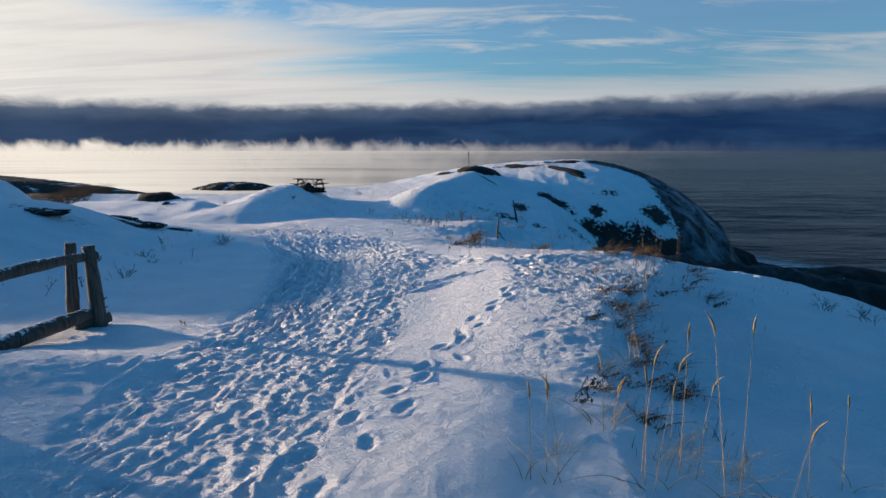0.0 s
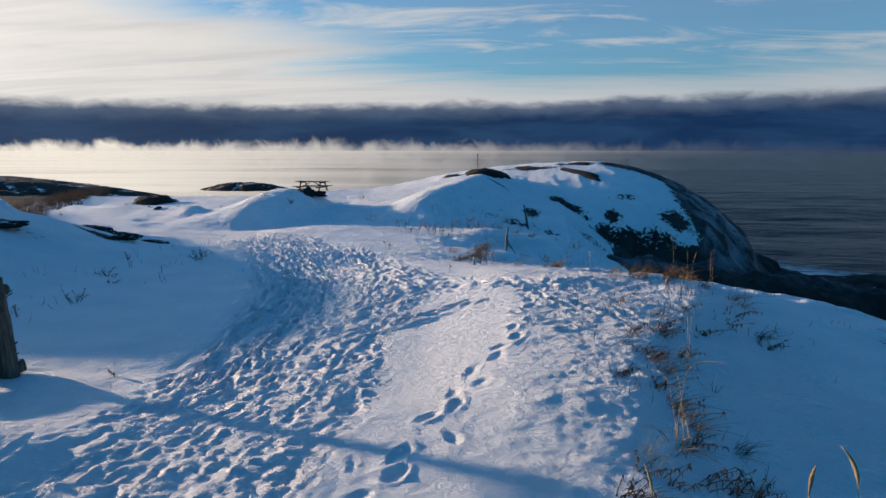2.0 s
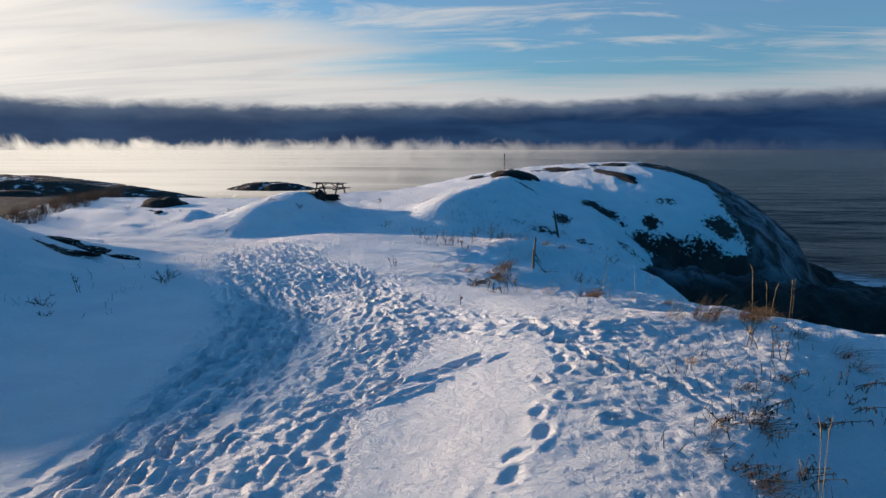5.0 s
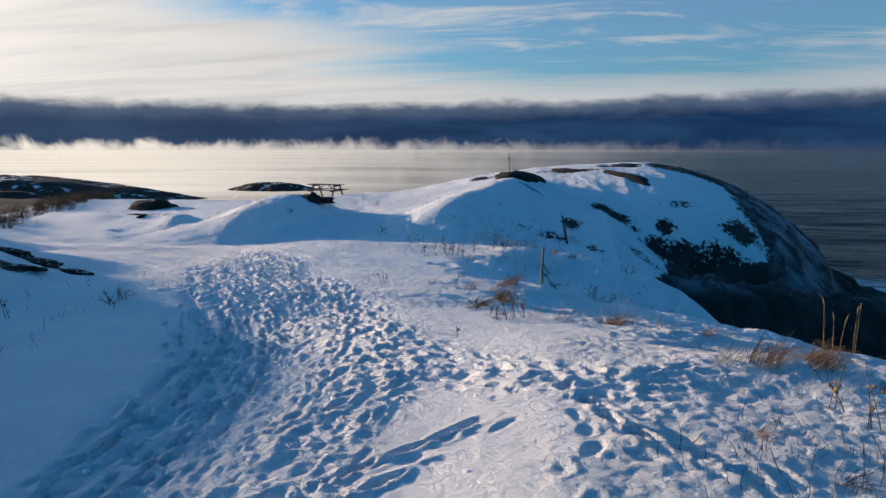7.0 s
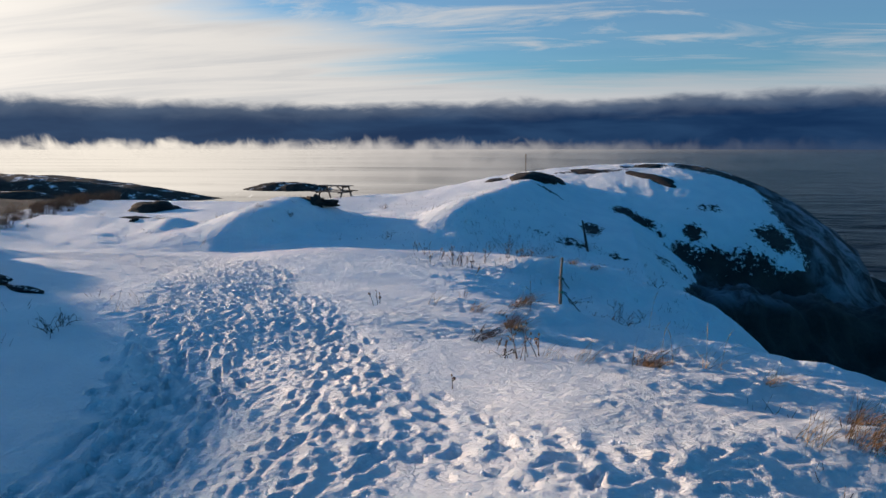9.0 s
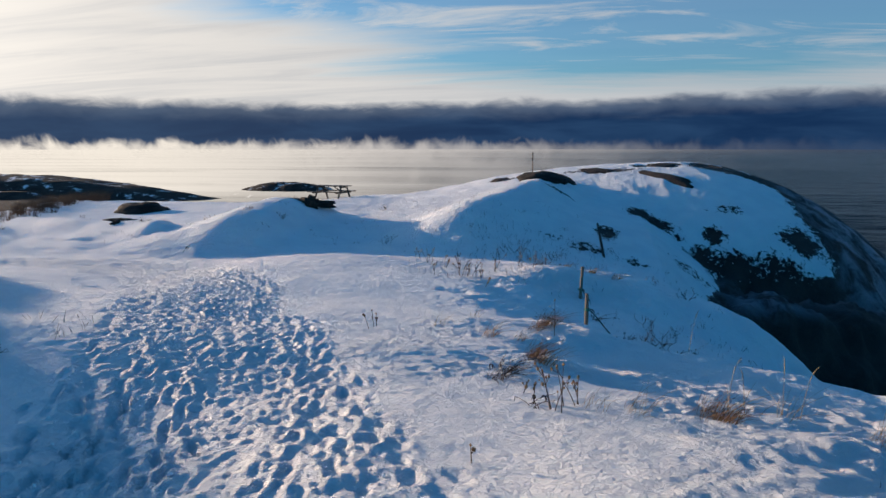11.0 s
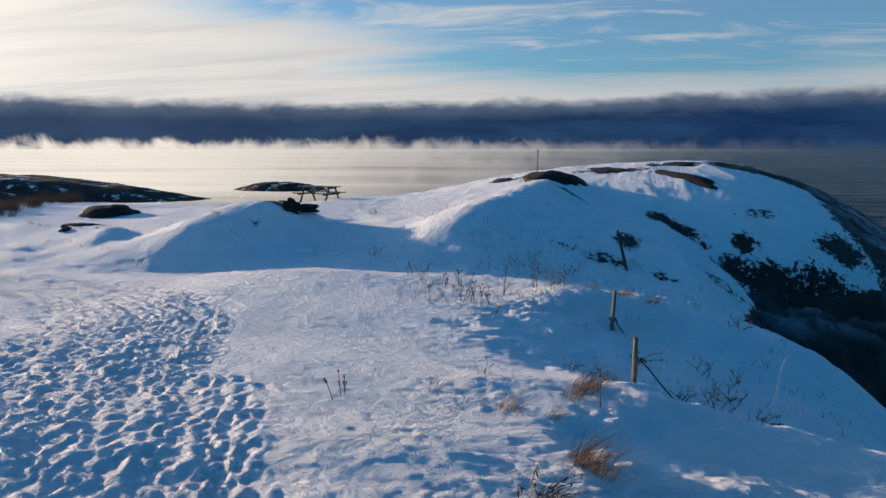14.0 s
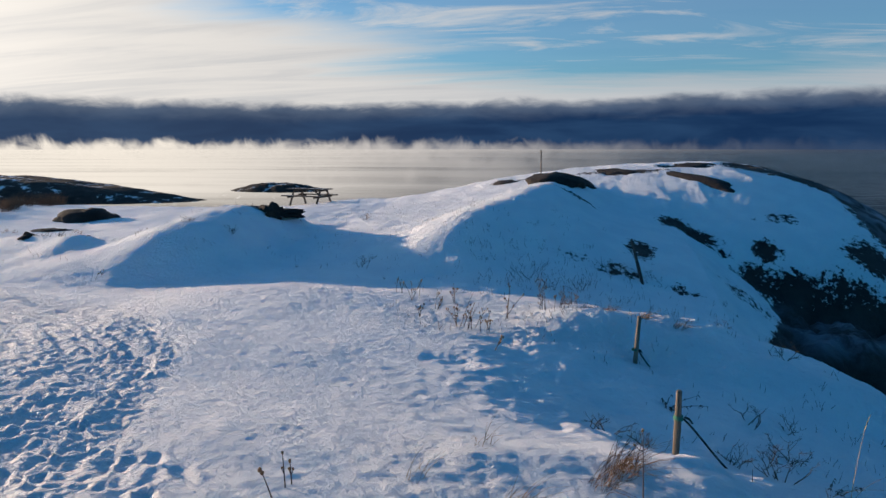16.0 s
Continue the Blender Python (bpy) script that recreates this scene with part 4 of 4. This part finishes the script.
def tuft(x, y, blades, size, mat, seed, label, flat=0.5, name="grass_tuft", category="grass", thick=1.0):
    """A low tuft of blades, pressed over by wind and snow."""
    rnd = random.Random(seed)
    bm = bmesh.new()
    for k in range(blades):
        r = size * 0.4 * math.sqrt(rnd.random())
        a = rnd.uniform(0, 6.28)
        pts = bent((r * math.cos(a), r * math.sin(a), -0.02), size * rnd.uniform(0.35, 1.0), rnd.uniform(0, flat), rnd.uniform(-1.6, 1.2), rnd.uniform(0.1, flat * 1.6), 4)
        w = rnd.uniform(0.0013, 0.0028) * thick
        tube(bm, pts, [w, w, w * 0.8, w * 0.6, w * 0.3], 3)
    ob = part(name, bm, mat)
    ob.location = at_ground(x, y)
    return tagged(ob, label, category, "tufts in the snow")


def weed(x, y, stems, tall, mat, seed, label, heads=True, spread_=0.5):
    """A dead weed with branching stems and small dry heads."""
    rnd = random.Random(seed)
    w = thing("dry_weed", at_ground(x, y, -0.02), label, "weed", "dead weeds in the snow")
    for k in range(stems):
        bm = bmesh.new()
        h, head = tall * rnd.uniform(0.5, 1.0), rnd.uniform(0, 6.28)
        pts = bent((rnd.uniform(-0.08, 0.08), rnd.uniform(-0.08, 0.08), 0), h, rnd.uniform(0, spread_), head, rnd.uniform(0, 0.15))
        tube(bm, pts, [0.006 - 0.003 * i / 7 for i in range(8)], 5)
        tips = [pts[-1]]
        for b in range(rnd.randint(1, 4)):
            p = pts[rnd.randint(3, 6)]
            q = p + Vector((rnd.uniform(-1, 1), rnd.uniform(-1, 1), rnd.uniform(0.7, 1.6))) * h * 0.16
            tube(bm, [p, p.lerp(q, 0.5) + Vector((0, 0, -0.01)), q], [0.004, 0.0032, 0.0022], 4)
            tips.append(q)
        stem = part("stem", bm, mat, w)
        if heads:
            for q in tips:
                bm = bmesh.new()
                bmesh.ops.create_icosphere(bm, subdivisions=1, radius=rnd.uniform(0.008, 0.015))
                for v in bm.verts:
                    v.co *= rnd.uniform(0.6, 1.3)
                bm.transform(Matrix.Translation(q) @ Matrix.Diagonal((1, 1, 1.5, 1)))
                part("flower_head", bm, M_RUSSET, stem, "dry brown flower head")
    return w


def shrub(x, y, size, seed, label="dark bare low shrub twigs above the snow", flat=0.6):
    """Low bare twigs."""
    rnd = random.Random(seed)
    bm = bmesh.new()

    def limb(p, d, n, r):
        q = p + d * n
        mid = p.lerp(q, 0.5) + Vector((rnd.uniform(-1, 1), rnd.uniform(-1, 1), rnd.uniform(-1, 1))) * n * 0.12
        tube(bm, [p, mid, q], [r, r * 0.8, r * 0.6], 4)
        if r > 0.0018:
            for k in range(rnd.randint(1, 3)):
                limb(mid.lerp(q, rnd.random()), (d + Vector((rnd.uniform(-1, 1), rnd.uniform(-1, 1), rnd.uniform(-0.5, 0.7)))).normalized(), n * rnd.uniform(0.45, 0.75), r * 0.62)

    for k in range(rnd.randint(5, 8)):
        a = rnd.uniform(0, 6.28)
        limb(Vector((rnd.uniform(-1, 1), rnd.uniform(-1, 1), 0)) * size * 0.25 + Vector((0, 0, -0.03)), Vector((math.cos(a) * flat, math.sin(a) * flat, rnd.uniform(0.3, 1))).normalized(), size * rnd.uniform(0.35, 0.6), 0.006)
    ob = part("bare_shrub", bm, M_TWIG)
    ob.location = at_ground(x, y)
    return tagged(ob, label, "shrub", "bare shrubs in the snow")


for k, (x, y, n, lo, hi) in enumerate(((1.32, 4.1, 3, 0.45, 0.75), (2.05, 4.15, 3, 0.6, 0.95), (2.42, 4.4, 1, 1.12, 1.18), (2.55, 4.2, 2, 1.12, 1.25), (3.1, 4.3, 2, 0.5, 0.7), (2.55, 5.0, 2, 0.4, 0.6),
                                       (1.92, 5.1, 3, 0.3, 0.55), (3.7, 4.7, 1, 0.7, 0.75), (4.1, 13.2, 1, 0.5, 0.7), (4.6, 14.2, 2, 0.5, 0.7), (2.9, 8.7, 2, 0.35, 0.5), (2.45, 7.0, 3, 0.35, 0.6),
                                       (5.4, 15.6, 2, 0.6, 0.9), (2.5, 16.4, 2, 0.35, 0.5), (3.1, 16.9, 2, 0.4, 0.6), (2.75, 20.9, 1, 0.7, 0.9))):
    beach_grass(x, y, n, 100 + k, (lo, hi), plump=1.0 if k < 8 else 0.55)

RUSSET_LABEL = "russet dead grass tuft bent over the snow"
STRAW_LABEL = "pale straw grass tuft sticking out of the snow"
BLACK_LABEL = "dark withered plant clump half buried in snow"
for k, (x, y, size, n) in enumerate(((0.39, 17.44, 0.36, 130), (0.52, 17.3, 0.30, 60), (2.15, 15.6, 0.28, 80), (3.34, 13.02, 0.42, 120), (3.88, 13.03, 0.36, 90), (0.50, 19.35, 0.38, 110), (0.36, 19.1, 0.30, 50), (3.75, 14.2, 0.35, 70), (4.5, 14.7, 0.4, 70), (2.05, 16.0, 0.30, 60), (2.15, 15.9, 0.25, 40),
                                     (-0.25, 18.6, 0.30, 45), (0.15, 18.5, 0.22, 25), (1.5, 25.6, 0.28, 60), (0.9, 25.3, 0.22, 40), (0.5, 25.6, 0.2, 40), (2.05, 25.4, 0.28, 50), (0.2, 26.3, 0.25, 40),
                                     (3.9, 13.2, 0.3, 60), (3.3, 15.2, 0.25, 40), (2.6, 9.6, 0.2, 30), (2.75, 11.3, 0.2, 30))):
    tuft(x, y, n, size, M_RUSSET, 200 + k, RUSSET_LABEL, 0.7)
for k, (x, y, size, n) in enumerate(((1.0, 15.6, 0.35, 14), (1.35, 15.6, 0.35, 26), (2.1, 15.6, 0.45, 12), (2.8, 16.4, 0.5, 10), (2.95, 13.0, 0.35, 30), (3.95, 14.1, 0.4, 40), (-1.0, 18.9, 0.3, 14),
                                     (2.0, 5.3, 0.35, 20), (2.3, 4.6, 0.4, 24), (2.75, 4.6, 0.35, 24), (1.5, 4.5, 0.3, 10), (2.2, 6.6, 0.3, 18), (-0.6, 19.6, 0.28, 12), (3.6, 15.9, 0.4, 26))):
    tuft(x, y, n, size, M_STRAW, 300 + k, STRAW_LABEL, 0.55)
for k, (x, y, size, n) in enumerate(((2.66, 8.75, 0.22, 40), (2.60, 7.65, 0.24, 50), (2.0, 5.95, 0.20, 30), (2.8, 6.3, 0.24, 50), (2.7, 7.3, 0.22, 40), (4.6, 12.1, 0.25, 40), (4.4, 10.4, 0.25, 40), (2.3, 5.45, 0.2, 30),
                                     (2.95, 9.8, 0.22, 40), (2.7, 8.4, 0.22, 40), (4.6, 11.7, 0.25, 30), (0.02, 16.5, 0.28, 60), (0.12, 16.75, 0.24, 50), (4.3, 12.6, 0.22, 30), (3.1, 10.6, 0.2, 30), (2.5, 6.9, 0.2, 40), (3.0, 7.0, 0.2, 40), (2.4, 9.2, 0.16, 25))):
    tuft(x, y, n, size, M_TWIG, 400 + k, BLACK_LABEL, 1.1)
for k, (x, y, s) in enumerate(((-5.92, 11.7, 0.35), (-6.5, 13.6, 0.35), (-5.7, 15.9, 0.3), (-6.2, 13.2, 0.2), (-5.7, 15.7, 0.35), (7.2, 10.9, 0.45), (6.6, 11.2, 0.35), (2.3, 21.0, 0.45), (2.6, 21.6, 0.4), (0.5, 21.0, 0.35), (0.9, 20.9, 0.3),
                              (-0.5, 29.6, 0.7), (-0.1, 29.2, 0.6), (-4.6, 29.8, 0.5), (0.6, 29.4, 0.5), (3.0, 26.6, 0.4), (3.6, 25.2, 0.4), (-8.4, 30.6, 0.3), (-9.4, 30.3, 0.3), (-6.4, 36.6, 0.4), (1.4, 31.0, 0.6), (2.4, 22.6, 0.4), (3.0, 22.8, 0.35), (1.9, 21.2, 0.3), (-14.0, 31.4, 0.5))):
    shrub(x, y, s, 500 + k)
WEED_LABEL = "dead brown weed stems standing in the snow"
for k, (x, y, n, tall) in enumerate(((0.62, 15.45, 4, 0.55), (0.80, 15.7, 4, 0.5), (-1.93, 18.5, 2, 0.38), (-1.9, 18.3, 1, 0.4), (-1.4, 24.2, 5, 0.6), (-1.2, 24.0, 4, 0.5), (-1.0, 23.9, 4, 0.4), (-0.7, 24.8, 3, 0.6), (-2.0, 25.4, 4, 0.35), (-2.5, 26.0, 4, 0.4),
                                     (-0.2, 25.4, 3, 0.45), (0.1, 25.9, 3, 0.5), (-0.3, 26.6, 2, 0.7), (-2.2, 24.8, 3, 0.3), (-1.7, 25.9, 3, 0.4), (-2.9, 26.6, 3, 0.35), (0.4, 26.4, 3, 0.5), (-6.6, 14.5, 2, 0.45), (-6.1, 10.6, 2, 0.3), (-6.2, 9.8, 1, 0.45),
                                     (-0.9, 28.2, 1, 0.9), (-3.2, 8.2, 2, 0.12), (-10.4, 27.9, 2, 0.3), (3.75, 11.6, 4, 0.4), (3.6, 12.0, 3, 0.45), (0.62, 19.0, 1, 0.55), (0.4, 16.0, 2, 0.25), (0.1, 14.2, 1, 0.2), (-0.8, 23.2, 2, 0.25))):
    weed(x, y, n, tall, M_TWIG, 600 + k, WEED_LABEL)

# brown grass along the far shore
rnd = random.Random(77)
for k in range(90):
    y = 29.5 + 23 * rnd.random()
    x = -21.7 - 0.45 * (y - 31.5) + rnd.gauss(-0.2, 0.7)
    tuft(x, y, 46, rnd.uniform(0.45, 1.0), M_RUST, 700 + k, "rusty dry grass along the snowy shore", 0.35, thick=2.6)
for k in range(16):
    x, y = rnd.uniform(-20, -13), rnd.uniform(31, 36)
    tuft(x, y, 14, rnd.uniform(0.2, 0.35), M_RUST, 760 + k, "thin dry grass stems in the snow", 0.3, thick=1.8)


# dark specks of heath poking through the thin snow
def sparse_twigs(zones, seed, label):
    rnd = random.Random(seed)
    bm = bmesh.new()
    for x0, x1, y0, y1, count, tall in zones:
        xsz = [(rnd.uniform(x0, x1), rnd.uniform(y0, y1)) for _ in range(count)]
        for x, y in xsz:
            z = height(x, y)
            for k in range(rnd.randint(1, 5)):
                a = rnd.uniform(0, 6.28)
                q = Vector((x + rnd.gauss(0, 0.10), y + rnd.gauss(0, 0.10), z - 0.03))
                h = tall * rnd.uniform(0.3, 1.0)
                lean = rnd.uniform(0.0, 0.9)
                d = Vector((math.cos(a) * lean, math.sin(a) * lean, 1.0)).normalized() * h
                mid = q + d * 0.5 + Vector((rnd.uniform(-1, 1), rnd.uniform(-1, 1), 0)) * h * 0.08
                r = rnd.uniform(0.0025, 0.005)
                tube(bm, [q, mid, q + d], [r, r * 0.8, r * 0.4], 3)
    ob = part("sparse_twigs", bm, M_TWIG)
    return tagged(ob, label, "twigs", kind="stuff")


sparse_twigs(((-9.5, -5.0, 29.0, 33.5, 50, 0.14), (-4.5, 1.5, 28.6, 34.0, 90, 0.15), (-2.2, 2.6, 28.9, 31.6, 90, 0.26), (0.5, 5.0, 26.5, 31.5, 60, 0.15), (-15, -10, 28.5, 33.0, 40, 0.15), (-8, -1, 33, 41, 110, 0.14)), 41, "scattered dark heath twigs on the snowy knoll")
sparse_twigs(((1.0, 4.5, 20.0, 26.0, 50, 0.16), (-3.0, 1.5, 23.6, 27.2, 90, 0.15), (4.5, 8.5, 9.0, 17.0, 30, 0.16)), 42, "scattered dark twigs on the slope above the cove")
sparse_twigs(((2.0, 3.2, 4.6, 11.5, 70, 0.20), (2.8, 4.6, 10.0, 14.5, 50, 0.20), (-7.5, -5.2, 9.5, 17.5, 26, 0.22)), 43, "withered dark stems along the snowy shoulder")


def withered_plant(x, y, size, seed):
    """A collapsed dark plant: bent stems with curled leaves."""
    rnd = random.Random(seed)
    w = thing("withered_plant", at_ground(x, y), "collapsed dark brown plant with curled leaves in snow", "plant", "withered plants on the shoulder")
    stems, leaves = bmesh.new(), bmesh.new()
    for k in range(rnd.randint(5, 8)):
        a = rnd.gauss(0.2, 0.9)
        pts = bent((rnd.gauss(0, size * 0.2), rnd.gauss(0, size * 0.2), -0.02), size * rnd.uniform(0.5, 1.0), rnd.uniform(0.3, 1.0), a, rnd.uniform(0.4, 1.2), 6)
        tube(stems, pts, [0.005 - 0.0005 * i for i in range(7)], 4)
        for n in range(rnd.randint(4, 8)):
            p = pts[rnd.randint(1, 6)]
            d = Vector((rnd.uniform(-1, 1), rnd.uniform(-1, 1), rnd.uniform(-0.9, 0.2))).normalized()
            n2 = rnd.uniform(0.02, 0.045)
            r = rnd.uniform(0.003, 0.007)
            tube(leaves, [p, p + d * n2 * 0.35 + Vector((0, 0, 0.008)), p + d * n2 * 0.7, p + d * n2 + Vector((0, 0, -0.02))], [0.002, r, r * 0.8, 0.002], 4, 0.5, rnd)
    part("stalk_tangle", stems, M_TWIG, w)
    part("curled_foliage", leaves, M_LEAF, w)


for k, (x, y, s) in enumerate(((2.63, 9.71, 0.26), (2.96, 9.67, 0.28), (3.03, 8.99, 0.28), (2.64, 8.81, 0.24), (2.55, 7.99, 0.28), (2.61, 7.47, 0.28), (2.07, 6.38, 0.22), (1.86, 5.95, 0.24), (2.25, 6.30, 0.22), (2.61, 6.98, 0.24), (2.57, 6.44, 0.26), (2.76, 6.40, 0.26),
                               (2.89, 6.34, 0.24), (2.25, 5.36, 0.24), (2.34, 5.23, 0.24), (1.71, 5.57, 0.20), (4.32, 11.13, 0.3), (4.07, 10.59, 0.28), (4.36, 10.0, 0.28), (3.55, 10.03, 0.26), (2.52, 8.9, 0.26), (2.2, 8.11, 0.22), (3.55, 10.98, 0.26), (3.04, 9.99, 0.24), (0.05, 16.9, 0.3), (0.45, 15.6, 0.24), (1.43, 22.5, 0.3), (2.8, 21.0, 0.3))):
    withered_plant(x, y, 0.8 * s, 900 + k)


# broken lumps of snow kicked up along the way
def snow_clods(spots, seed, label):
    rnd = random.Random(seed)
    bm = bmesh.new()
    for x, y, r in spots:
        z = height(x, y)
        made = bmesh.ops.create_icosphere(bm, subdivisions=1, radius=1.0)["verts"]
        m = pose(x, y, z - r * 0.15, rnd.uniform(0, 360), rnd.uniform(0, 360), 0) @ Matrix.Diagonal((r * rnd.uniform(0.7, 1.4), r * rnd.uniform(0.7, 1.3), r * rnd.uniform(0.5, 1.0), 1))
        for v in made:
            v.co = m @ (v.co * rnd.uniform(0.55, 1.25))
    for f in bm.faces:
        f.smooth = True
    return tagged(part("snow_clods", bm, M_SNOW), label, "snow clods", kind="stuff")


rnd = random.Random(8)
spots = []
while len(spots) < 300:
    at = along(TRACK, rnd.uniform(1.5, 20.0))
    o = rnd.uniform(-1.1, 1.1) * float(np.interp(at[1], *HALF))
    spots.append((at[0] - math.sin(at[2]) * o, at[1] + math.cos(at[2]) * o, 0.008 + 0.022 * rnd.random() ** 3))
snow_clods(spots, 1, "small loose lumps of snow along the trampled track")
snow_clods([(rnd.gauss(1.0, 0.55), rnd.gauss(12.2, 0.5), 0.007 + 0.024 * rnd.random() ** 3) for _ in range(110)], 2, "broken chunks of snow round a trodden hole")
snow_clods([(rnd.uniform(-0.6, 3.8), rnd.uniform(7.5, 19.5), 0.006 + 0.014 * rnd.random() ** 3) for _ in range(220)], 3, "small snow lumps on the wind-broken crust")
